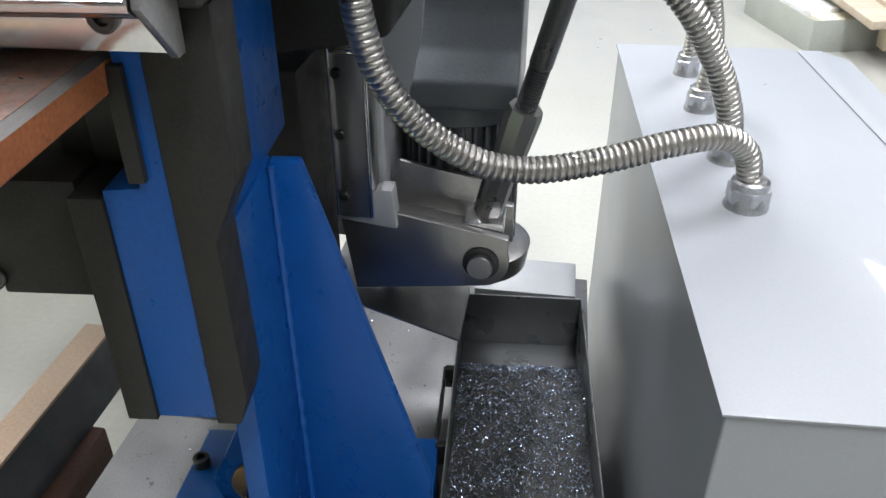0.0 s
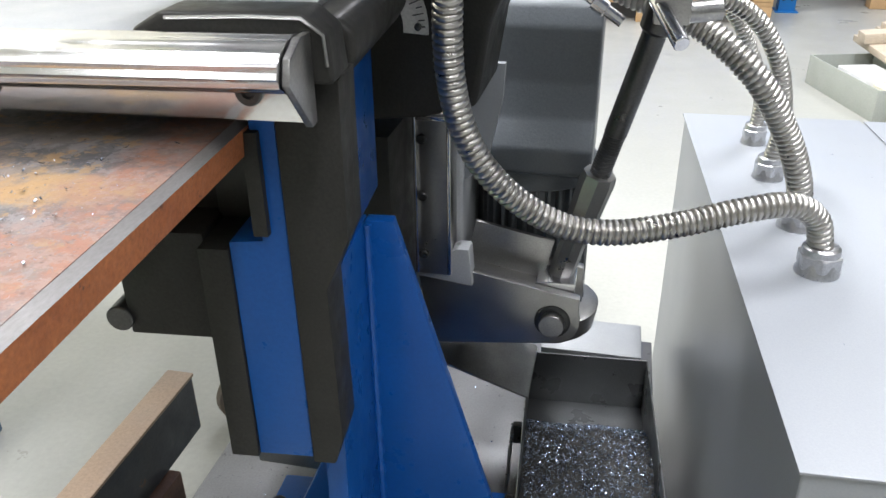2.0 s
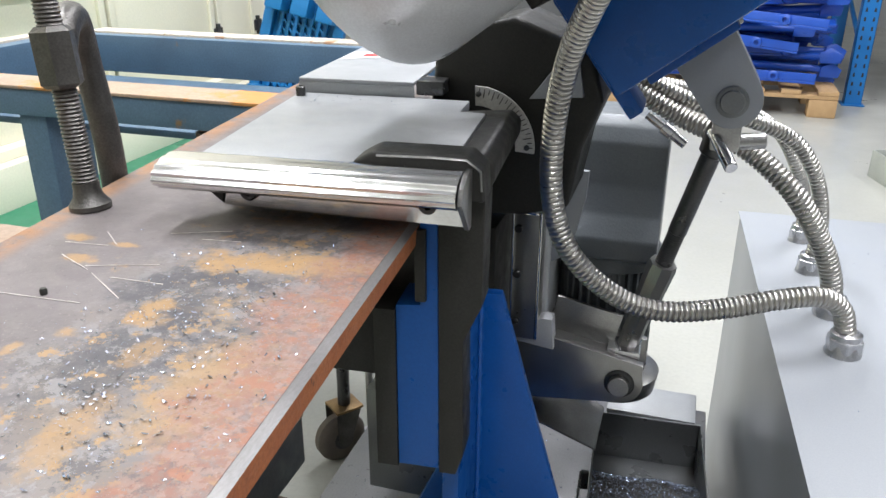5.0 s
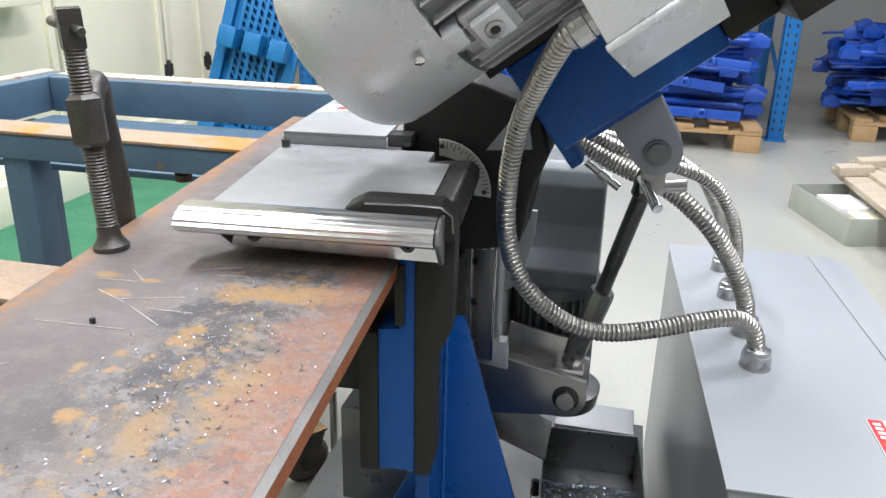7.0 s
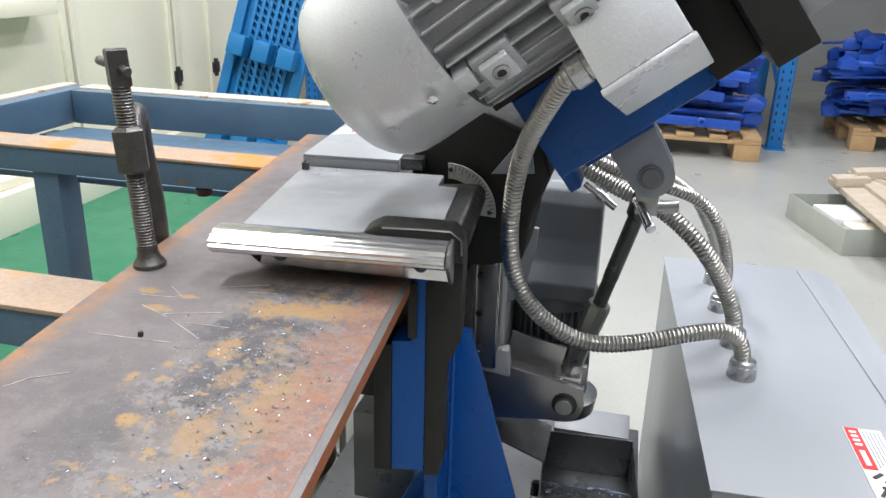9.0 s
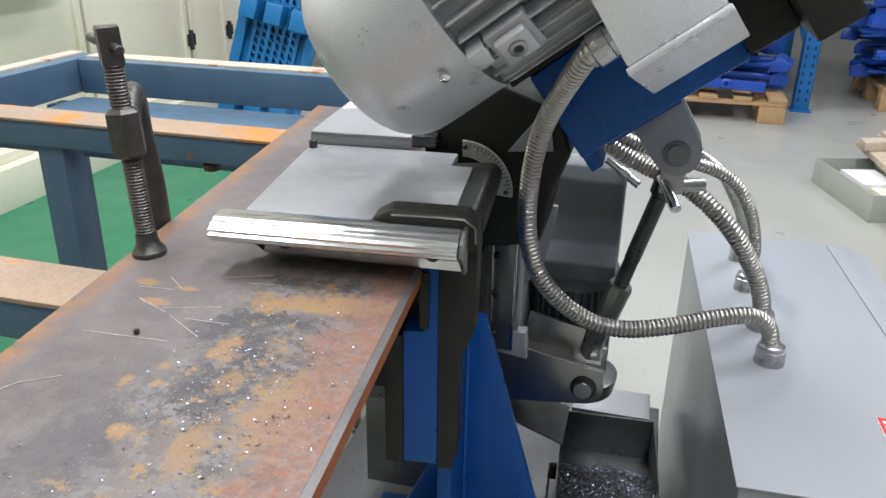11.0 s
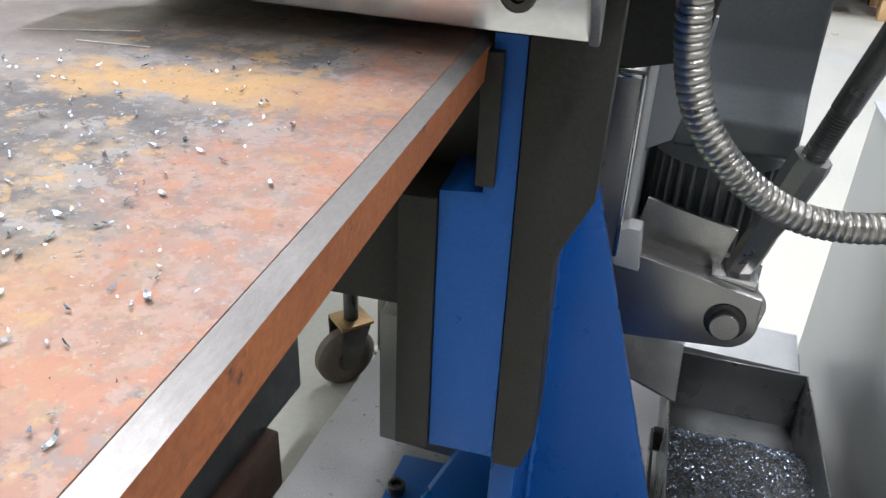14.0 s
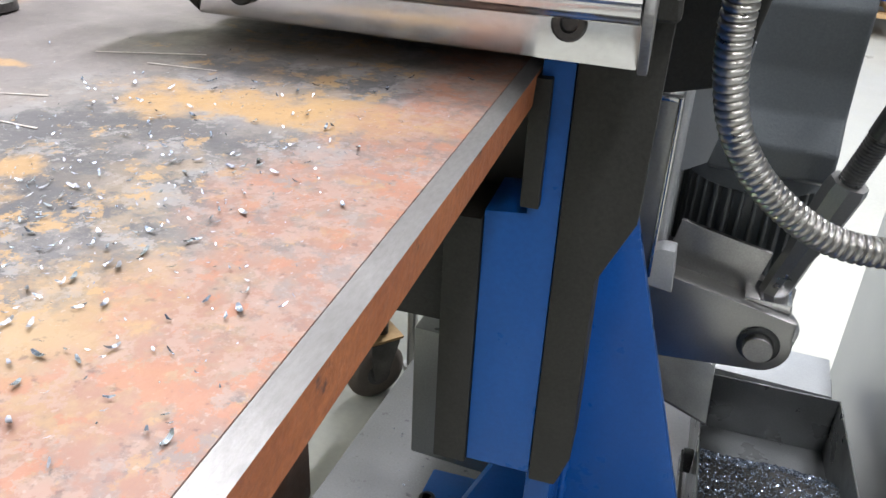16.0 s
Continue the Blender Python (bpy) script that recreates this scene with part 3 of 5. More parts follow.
def column():
    web = part("web_plate", turned(prism([(0.690, 0.26), (0.807, 0.26), (0.807, 0.627), (0.70, 0.627), (0.70, 0.62)], "x", -0.024, -0.008, 0.002), YAW), BLUE, machine, "blue welded column web")
    part("upper_web", turned(prism([(0.70, 0.6275), (0.86, 0.6275), (0.86, 0.76), (0.70, 0.76)], "x", -0.024, -0.010, 0.002), YAW), BLUE, machine)
    part("gusset", turned(prism([(-0.0075, 0.2605), (0.102, 0.2605), (0.104, 0.31), (0.014, 0.627), (-0.0075, 0.627)], "y", 0.795, 0.807, 0.0012), YAW), BLUE, machine, "blue triangular gusset")
    part("weld_seam", turned(sweep([Vector((-0.006, 0.793, 0.265 + 0.36 * i / 60)) for i in range(61)], lambda i: 0.0035 + 0.0008 * math.sin(i * 1.7), 8), YAW), BLUE, machine)
    part("side_gusset", turned(prism([(-0.0245, 0.2605), (-0.100, 0.2605), (-0.104, 0.283), (-0.058, 0.385), (-0.0245, 0.42)], "y", 0.81, 0.825, 0.0012), YAW), BLUE, machine)
    part("foot_flange", turned(prism([(-0.15, 0.73), (0.104, 0.73), (0.104, 0.90), (-0.14, 0.90)], "z", 0.2005, 0.26, 0.003), YAW), BLUE, machine, "blue foot flange")
    for p in ((0.082, 0.765), (-0.137, 0.775), (-0.132, 0.85)):
        q = YAW @ Vector((*p, 0.26))
        part("socket_screw", lathe(q, (0, 0, 1), [(0, 0.0085), (0.010, 0.0085), (0.011, 0.0075), (0.011, 0.0045), (0.005, 0.004), (0.005, 0)], 20), DARKSTEEL, machine)
    # spindle with its bronze bush and hand wheel
    part("bush", lathe((-0.072, 0.800, 0.290), (0.05, -1, 0.05), [(0, 0.024), (0.006, 0.024), (0.008, 0.021), (0.008, 0)], 24), BRASS, machine, "worn bronze bush")
    w = part("spindle", rod((-0.072, 0.81, 0.290), (-0.066, 0.70, 0.304), 0.0085), DARKSTEEL, machine)
    part("hand_wheel", lathe((-0.066, 0.678, 0.306), (-0.05, 1, -0.1), [(0, 0.036), (0.002, 0.040), (0.014, 0.040), (0.016, 0.036), (0.018, 0.012), (0.034, 0.011), (0.034, 0)], 40), CHROME, w, "chrome hand wheel")
    # front carriage: black slides either side of a blue strip
    part("slide_left", turned(box(-0.0745, -0.0555, 0.655, 0.72, 0.515, 0.672, 0.001), YAW), BLACK, machine, "black slide rail")
    part("blue_slide", turned(prism([(-0.055, 0.517), (-0.0185, 0.517), (-0.0195, 0.752), (-0.034, 0.752), (-0.0345, 0.678), (-0.055, 0.676)], "y", 0.657, 0.72, 0.0008), YAW), BLUE, machine, "blue front strip")
    part("slide_right", turned(prism([(-0.018, 0.514), (-0.003, 0.514), (0.0035, 0.535), (0.002, 0.648), (0.017, 0.682), (0.018, 0.774), (-0.019, 0.774)], "y", 0.655, 0.690, 0.0015), YAW), BLACK, machine, "black slide rail with a cranked edge")
    part("wear_strip", turned(box(-0.0375, -0.0285, 0.652, 0.70, 0.683, 0.745, 0.0008), YAW), BLACK, machine)
    part("carriage_block", turned(box(-0.135, -0.076, 0.668, 0.80, 0.60, 0.675, 0.002), YAW), BLACK, machine)
    part("carriage_lug", turned(box(-0.16, -0.136, 0.70, 0.78, 0.625, 0.668, 0.002), YAW), DARKGREY, machine)
    part("stop_knob", turned(rod((-0.14, 0.69, 0.612), (-0.14, 0.665, 0.612), 0.009), YAW), DARKSTEEL, machine)
    part("drive_cover", box(-0.176, -0.085, 0.86, 0.93, 0.30, 0.445, 0.002), TRAY, machine)
    # solid block whose black colour stands in for the shade of a recess
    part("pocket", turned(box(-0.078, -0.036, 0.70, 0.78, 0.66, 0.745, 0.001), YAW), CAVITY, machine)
    # cast body above and behind the slides
    part("cast_body", turned(prism([(-0.10, 0.755), (0.010, 0.762), (0.019, 0.775), (0.019, 0.790), (0.010, 0.798), (-0.10, 0.789)], "y", 0.692, 0.86, 0.005, 3), YAW), BLACK, machine, "black cast housing")
    part("rear_cast_body", turned(box(-0.10, -0.034, 0.705, 0.86, 0.62, 0.754, 0.003), YAW), BLACK, machine)
    part("cast_shoulder", turned(prism([(-0.082, 0.801), (-0.066, 0.810), (0.006, 0.810), (0.018, 0.800), (0.020, 0.775), (-0.02, 0.775), (-0.082, 0.790)], "y", 0.640, 0.673, 0.004, 3), YAW), BLACK, machine, "black cast bracket")
    part("swivel_body", prism([(-0.12, 0.66), (0.0, 0.672), (0.045, 0.684), (0.056, 0.75), (0.075, 0.80), (0.06, 0.85), (-0.02, 0.88), (-0.10, 0.86)], "y", 0.905, 1.02, 0.006, 3), BLACK, machine, "black swivel housing")
    part("lower_body", box(-0.11, -0.030, 0.90, 0.985, 0.36, 0.655, 0.004), BLACK, machine)
    return web


column()


def scale_arc():
    c, r0, r1 = (-0.052, 0.750), 0.042, 0.062
    pts = [(c[0] + r1 * math.cos(radians(a)), c[1] + r1 * math.sin(radians(a))) for a in range(-4, 95, 6)]
    pts += [(c[0] + r0 * math.cos(radians(a)), c[1] + r0 * math.sin(radians(a))) for a in range(92, -5, -6)]
    s = part("angle_scale", prism(pts, "y", 0.888, 0.890, 0), WHITE, machine, "white quadrant scale with angle marks")
    for k in range(19):
        a = radians(2 + k * 5)
        n = 0.009 if k % 2 == 0 else 0.005
        d = Vector((math.cos(a), 0, math.sin(a)))
        p = Vector((c[0], 0.8872, c[1])) + d * (r1 - 0.002)
        part("mark", rod(p, p - d * n, 0.0005, 6, 0.0001), INK, s)
    for a in (2, 88):
        a = radians(a)
        p = Vector((c[0] + 0.054 * math.cos(a), 0.888, c[1] + 0.054 * math.sin(a)))
        part("scale_screw", lathe(p, (0, -1, 0), [(0, 0.003), (0.0015, 0.003), (0.002, 0.002), (0.002, 0)], 12), DARKSTEEL, s)


scale_arc()


def guide_table():
    g = part("guide_table", turned(prism([(-0.206, 0.641), (-0.219, 0.879), (-0.036, 0.876), (-0.036, 0.828), (-0.011, 0.825), (-0.009, 0.674), (-0.062, 0.674), (-0.085, 0.641)], "z", 0.7905, 0.800, 0.0015), YAW), TABLEGREY, machine, "worn grey guide table sheet")
    # near-black block standing in for the shade below the table sheet
    part("under_table_shade", turned(box(-0.198, -0.04, 0.66, 0.87, 0.757, 0.789, 0.002), YAW), CAVITY, machine)
    part("rear_cover", turned(join(box(-0.220, -0.095, 0.880, 1.12, 0.811, 0.815, 0.0015), box(-0.220, -0.095, 0.880, 0.884, 0.790, 0.811, 0.001), box(-0.220, -0.216, 0.884, 1.12, 0.758, 0.811, 0.001)), YAW), TABLEGREY, machine, "grey folded sheet cover")
    q = YAW @ Vector((-0.211, 0.862, 0.8))
    part("stop_screw", lathe(q, (0, 0, 1), [(0, 0.005), (0.009, 0.005), (0.010, 0.004), (0.010, 0.0025), (0.006, 0.002), (0.006, 0)], 18), DARKSTEEL, machine)
    part("clip", turned(box(-0.094, -0.065, 0.884, 0.912, 0.801, 0.816, 0.002), YAW), DARKSTEEL, machine)
    # fluted pressure bar with its bolted face plate
    prof = []
    for k in range(33):
        a = radians(-95 + k * 185 / 32)
        r = 1.0 + 0.035 * math.cos(k * 1.57)
        prof.append((0.626 - r * 0.029 * math.cos(a), 0.7905 + r * 0.0125 * math.sin(a)))
    prof += [(0.6385, 0.801), (0.6385, 0.780)]
    b = part("pressure_bar", turned(prism(prof, "x", -0.224, 0.006, 0), YAW), CHROME, machine, "polished fluted steel bar", smooth=50)
    part("bar_cap", turned(prism([(0.600, 0.786), (0.605, 0.797), (0.622, 0.803), (0.6385, 0.802), (0.6385, 0.757), (0.630, 0.757)], "x", 0.0065, 0.0105, 0.001), YAW), STEEL, b)
    f = part("face_plate", turned(prism([(-0.188, 0.760), (0.006, 0.757), (0.006, 0.779), (-0.183, 0.779)], "y", 0.636, 0.652, 0.001), YAW), CHROME, machine, "bright bolted face plate")
    part("end_block", turned(prism([(-0.212, 0.779), (-0.189, 0.760), (-0.189, 0.779)], "y", 0.638, 0.652, 0.001), YAW), BLACK, machine)
    for x in (-0.165, -0.022):
        q = YAW @ Vector((x, 0.6362, 0.773))
        part("cap_screw", lathe(q, YAW.to_3x3() @ Vector((0, -1, 0)), [(0, 0.0072), (0.003, 0.0072), (0.0038, 0.0062), (0.0038, 0.0036), (0.001, 0.0032), (0.001, 0)], 20), DARKSTEEL, f)
    part("gasket", turned(sweep([Vector(q) for q in ((-0.062, 0.6385, 0.8075), (-0.02, 0.6385, 0.8085), (0.006, 0.6385, 0.808), (0.0165, 0.6385, 0.800), (0.0175, 0.6385, 0.785))], lambda i: 0.0009, 6), YAW), STEEL, machine)
    s = part("table_label", turned(prism([(-0.215, 1.0), (-0.15, 1.03), (-0.15, 1.075), (-0.215, 1.05)], "z", 0.8153, 0.8157, 0), YAW), PAPER, g, "small white warning label with a red mark")
    part("label_mark", turned(prism([(-0.195, 1.02), (-0.165, 1.033), (-0.165, 1.05), (-0.195, 1.038)], "z", 0.8160, 0.8163, 0), YAW), RED, s)


guide_table()

# the tilted head: axes along the motor (U) and away from it, down to the right (N)
TILT_DEG = 37.0
U = Vector((math.cos(radians(TILT_DEG)), 0, math.sin(radians(TILT_DEG))))
N = Vector((math.sin(radians(TILT_DEG)), 0, -math.cos(radians(TILT_DEG))))
HEAD = Vector((-0.041, 0.755, 0.992))


def on_head(along, out, y):
    return HEAD + U * along + N * out + Vector((0, y - HEAD.y, 0))


HM = Matrix.Translation(HEAD) @ Matrix(((U.x, 0, N.x, 0), (0, 1, 0, 0), (U.z, 0, N.z, 0), (0, 0, 0, 1)))


def hbox(a0, a1, y0, y1, n0, n1, bev=0.0015):
    """A box in the head's own axes: along, across (world y), out."""
    bm = turned(box(a0, a1, y0 - HEAD.y, y1 - HEAD.y, n0, n1, bev), HM)
    bmesh.ops.recalc_face_normals(bm, faces=bm.faces[:])
    return bm


def ring_box(a0, a1, w, r0, r1, degrees, bev=0.002):
    """A box on the motor's flank: from a0 to a1 along it, w half wide, between radii r0 and r1, turned towards the operator."""
    bm = turned(box(a0, a1, -w, w, r0, r1, bev), HM @ Matrix.Rotation(radians(degrees), 4, "X"))
    bmesh.ops.recalc_face_normals(bm, faces=bm.faces[:])
    return bm


def flank(along, degrees, radius):
    return HM @ Matrix.Rotation(radians(degrees), 4, "X") @ Vector((along, 0, radius))


def main_motor():
    m = part("motor_body", lathe(HEAD, U, [(0.0, 0.080), (0.0, 0.084), (0.20, 0.084), (0.215, 0.080), (0.215, 0)], 48), FINS, machine, "silver motor body")
    R = 0.103
    rings = [(0.004, R - 0.003), (0.005, R)] + [(-0.072, R)]
    rings += [(-0.072 - 0.048 * math.sin(radians(a)), R - 0.04 + 0.04 * math.cos(radians(a))) for a in range(10, 91, 10)] + [(-0.122, 0.03), (-0.123, 0.0)]
    part("fan_cowl", lathe(HEAD, U, rings, 64), CAST, m, "smooth silver fan cowl")
    for k in range(34):
        a = 2 * math.pi * k / 34
        bm = box(0.008, 0.198, -0.0014, 0.0014, 0.080, 0.1035, 0.0008, 1)
        turned(bm, Matrix.Rotation(a, 4, "X"))
        turned(bm, HM)
        bmesh.ops.recalc_face_normals(bm, faces=bm.faces[:])
        part("fin", bm, FINS, m)
    part("end_flange", lathe(HEAD + U * 0.205, U, [(0, 0.10), (0.002, 0.108), (0.022, 0.108), (0.024, 0.104), (0.024, 0)], 48), FINS, m)
    part("foot_saddle", ring_box(0.012, 0.204, 0.020, 0.080, 0.0985, 33, 0.003), FINS, m)
    for al in (0.047, 0.136):
        p = part("foot_pad", ring_box(al - 0.021, al + 0.021, 0.021, 0.086, 0.1045, 47), FINS, m)
        part("pad_block", ring_box(al - 0.015, al + 0.015, 0.015, 0.1048, 0.1135, 47), CAST, p)
        o = flank(al, 47, 0.1136)
        part("pad_washer", lathe(o, o - flank(al, 47, 0.0), [(0, 0.0088), (0.0016, 0.0088), (0.002, 0.008), (0.002, 0.0048), (0.0006, 0.0045), (0.0006, 0)], 22), STEEL, p)
        part("bolt_hole", lathe(o, o - flank(al, 47, 0.0), [(0.0007, 0.0042), (0.0011, 0.0042), (0.0011, 0)], 18), CAVITY, p)
    part("cowl_boss", ring_box(0.006, 0.024, 0.010, 0.09, 0.111, 52, 0.002), CAST, m)
    q = on_head(-0.021, 0.060, HEAD.y - 0.0865)
    part("cowl_screw", lathe(q, (0.35, -0.8, -0.45), [(0, 0.005), (0.005, 0.005), (0.006, 0.003), (0.006, 0)], 16), CHROME, m)
    q = on_head(0.04, -0.01, HEAD.y - 0.100)
    part("drain_plug", lathe(q, (0, -1, 0), [(0, 0.006), (0.004, 0.006), (0.005, 0.0045), (0.005, 0)], 16), CAST, m)
    t = part("terminal_box", ring_box(0.118, 0.206, 0.040, 0.100, 0.172, 25, 0.003), CAST, m, "smooth silver terminal box")
    part("box_lid", ring_box(0.116, 0.208, 0.042, 0.1725, 0.180, 25, 0.002), CAST, t)
    part("box_neck", ring_box(0.128, 0.20, 0.034, 0.075, 0.0995, 25, 0.003), FINS, t)


main_motor()


def head_beam():
    part("head_beam", hbox(0.01, 0.200, 0.80, 1.00, 0.112, 0.214, 0.004), BLUE, machine, "blue welded head beam")
    part("head_block", hbox(0.2005, 0.250, 0.79, 0.99, 0.10, 0.210, 0.004), BLACK, machine)
    part("head_tab", hbox(-0.006, 0.0095, 0.875, 0.93, 0.112, 0.248, 0.003), BLUE, machine)
    part("head_rib", hbox(0.03, 0.12, 0.86, 1.03, 0.2145, 0.228, 0.002), BLUE, machine)
    part("lug_plate", hbox(0.028, 0.122, 0.955, 1.03, 0.2285, 0.2355, 0.0015), STEEL, machine)
    part("cutter_guard", hbox(0.2505, 0.293, 0.72, 0.95, 0.02, 0.217, 0.003), BLACK, machine, "black guard box")
    part("guard_lid", hbox(0.2935, 0.34, 0.735, 0.94, 0.03, 0.192, 0.004), GREY, machine, "grey end cover")
    part("motor_plate", hbox(-0.01, 0.25, 0.80, 0.93, 0.085, 0.1115, 0.002), BLACK, machine)
    part("wedge", turned(prism([(0.00, 0.80), (0.055, 0.805), (0.045, 0.86)], "y", 0.898, 0.903, 0.001), Matrix.Identity(4)), GREY, machine)
    # lug that carries the strut
    pts = [(0.045, 0.236), (0.112, 0.236), (0.105, 0.298)]
    pts += [(0.0745 + 0.030 * math.cos(radians(a)), 0.299 + 0.030 * math.sin(radians(a))) for a in range(10, 171, 16)] + [(0.0445, 0.293)]
    for y in (0.966, 1.010):
        bm = turned(prism([(p[0], p[1]) for p in pts], "y", y - HEAD.y, y + 0.012 - HEAD.y, 0.0015), HM)
        bmesh.ops.recalc_face_normals(bm, faces=bm.faces[:])
        part("lug", bm, GREY, machine, "grey painted lug")
    part("lug_pin", rod(on_head(0.0735, 0.300, 0.960), on_head(0.0735, 0.300, 1.03), 0.0125), TRAY, machine)
    part("pin_ring", lathe(on_head(0.0735, 0.300, 0.9655), (0, -1, 0), [(0, 0.0165), (0.002, 0.0165), (0.0025, 0.0155), (0.0025, 0.0127)], 28), TRAY, machine)


head_beam()


def strut():
    lo, hi = Vector((0.116, 1.036, 0.459)), Vector((0.197, 0.992, 0.774))
    d = (hi - lo).normalized()
    mid = lo + d * 0.135
    s = part("sleeve", lathe(lo, d, [(0, 0.013), (0.03, 0.014), (0.05, 0.0135), (0.08, 0.0165), (0.127, 0.018), (0.135, 0.0165), (0.135, 0)], 8), GROUND, machine, "bright faceted sleeve with weld marks", smooth=20)
    part("rod", threaded(mid - d * 0.005, mid + d * 0.05, 0.0105, 0.003, 0.0006), DARKSTEEL, machine)
    part("upper_rod", rod(mid + d * 0.045, hi - d * 0.03, 0.011), DARKSTEEL, machine, "dark smooth strut rod")
    part("clevis", lathe(hi - d * 0.045, d, [(0, 0.012), (0.003, 0.015), (0.03, 0.016), (0.05, 0.013), (0.05, 0)], 20), DARKSTEEL, machine)
    part("pivot_block", box(0.182, 0.212, 0.972, 1.009, 0.742, 0.780, 0.003), STEEL, machine)
    part("handle_boss", rod((0.19, 0.985, 0.748), (0.238, 0.995, 0.752), 0.009), STEEL, machine)
    part("lock_handle", rod((0.184, 0.985, 0.760), (0.205, 0.935, 0.735), 0.0068), CHROME, machine, "bright locking pin")
    # welded yoke with the lower pin
    c = (0.113, 0.4245)
    pts = [(-0.035, 0.4865), (0.140, 0.4535)]
    pts += [(c[0] + 0.029 * math.cos(radians(a)), c[1] + 0.029 * math.sin(radians(a))) for a in range(20, -91, -11)] + [(-0.02, 0.380)]
    for y in (0.998, 1.068):
        part("yoke_plate", prism(pts, "y", y, y + 0.012, 0.0015), GROUND if y < 1.03 else STEEL, machine, "shiny ground steel yoke plate")
    part("yoke_bridge", prism([(0.011, 0.456), (0.023, 0.517), (0.108, 0.500), (0.096, 0.445)], "y", 1.036, 1.042, 0.001), STEEL, machine)
    part("yoke_web", prism([(-0.03, 0.479), (0.13, 0.449), (0.13, 0.443), (-0.03, 0.473)], "y", 1.0105, 1.0675, 0.001), GROUND, machine)
    part("yoke_pin", rod((c[0], 0.986, c[1]), (c[0], 1.09, c[1]), 0.0135), STEEL, machine, "bright pivot pin")
    part("pin_ring", lathe((c[0], 0.998, c[1]), (0, -1, 0), [(0, 0.019), (0.002, 0.019), (0.003, 0.0175), (0.003, 0.0137)], 28), DARKSTEEL, machine)
    part("yoke_foot", box(0.092, 0.134, 1.011, 1.05, 0.450, 0.464, 0.002), CHROME, machine)
    # sheet chute that leads the chips into the tray
    bm = bmesh.new()
    q = [bm.verts.new(p) for p in ((-0.06, 1.00, 0.372), (0.088, 1.03, 0.295), (0.088, 1.13, 0.30), (-0.06, 1.13, 0.372))]
    r = [bm.verts.new(v.co + Vector((0.001, 0, -0.003))) for v in q]
    bm.faces.new(q), bm.faces.new(r[::-1])
    for i in range(4):
        bm.faces.new((q[(i + 1) % 4], q[i], r[i], r[(i + 1) % 4]))
    bmesh.ops.recalc_face_normals(bm, faces=bm.faces[:])
    part("chip_chute", bm, STEEL, machine, "bright sheet chute", smooth=0)


strut()


def drive_motor():
    cx, cy = 0.078, 1.125
    m = part("feed_motor", lathe((cx, cy, 0.36), (0, 0, 1), [(0, 0.05), (0.0, 0.054), (0.185, 0.054), (0.19, 0.05), (0.19, 0)], 40), DARKGREY, machine, "dark grey finned feed motor")
    for k in range(30):
        a = 2 * math.pi * k / 30
        bm = box(0.05, 0.063, -0.0018, 0.0018, 0.37, 0.545, 0.0008, 1)
        turned(bm, pose(cx, cy, 0, 0, 0, math.degrees(a)))
        part("cooling_fin", bm, FINGREY, m)
    part("motor_cap", lathe((cx, cy, 0.545), (0, 0, 1), [(0, 0.064), (0.002, 0.067), (0.02, 0.067), (0.03, 0.062), (0.03, 0)], 40), DARKGREY, m)
    prof = [(1.066, 0.562), (1.046, 0.572), (1.046, 0.598), (1.066, 0.625), (1.076, 0.660), (1.078, 0.715), (1.088, 0.735), (1.11, 0.743), (1.19, 0.743), (1.19, 0.562)]
    part("motor_hood", prism(prof, "x", 0.034, 0.140, 0.004, 3), DARKGREY, m, "dark grey curved hood")
    part("bottom_dish", lathe((cx + 0.02, cy - 0.01, 0.352), (0, 0, 1), [(0, 0.05), (0.004, 0.058), (0.03, 0.062), (0.032, 0.058), (0.032, 0)], 36), STEEL, m)
    part("adapter_plate", prism([(0.0, 0.56), (0.034, 0.58), (0.05, 0.655), (0.052, 0.69), (0.0, 0.69)], "y", 1.028, 1.036, 0.001), GREY, machine)
    # filler plate added to hide the bright floor between gearbox and fins
    part("gap_filler_plate", box(-0.012, 0.060, 1.122, 1.130, 0.40, 0.60, 0.001), DARKGREY, machine)
    g = part("gearbox", box(-0.065, 0.012, 1.02, 1.12, 0.43, 0.66, 0.006, 3), CAST, machine, "cast aluminium gearbox")
    part("gearbox_rail", box(-0.030, 0.006, 0.985, 1.019, 0.475, 0.650, 0.003), GROUND, g)
    part("rail_rim", join(box(-0.031, -0.027, 0.981, 0.9848, 0.478, 0.648, 0.001), box(0.003, 0.007, 0.981, 0.9848, 0.478, 0.648, 0.001), box(-0.0268, 0.0028, 0.981, 0.9848, 0.644, 0.648, 0.001)), CHROME, g, "bright folded rim")
    part("gearbox_foot", prism([(-0.035, 0.482), (-0.035, 0.470), (0.028, 0.462), (0.024, 0.505), (0.012, 0.505)], "y", 0.990, 1.012, 0.002), CAST, g)
    for z in (0.50, 0.565, 0.625):
        part("gearbox_screw", lathe((-0.022, 0.985, z), (0, -1, 0), [(0, 0.005), (0.004, 0.005), (0.005, 0.004), (0.005, 0)], 14), DARKSTEEL, g)


drive_motor()

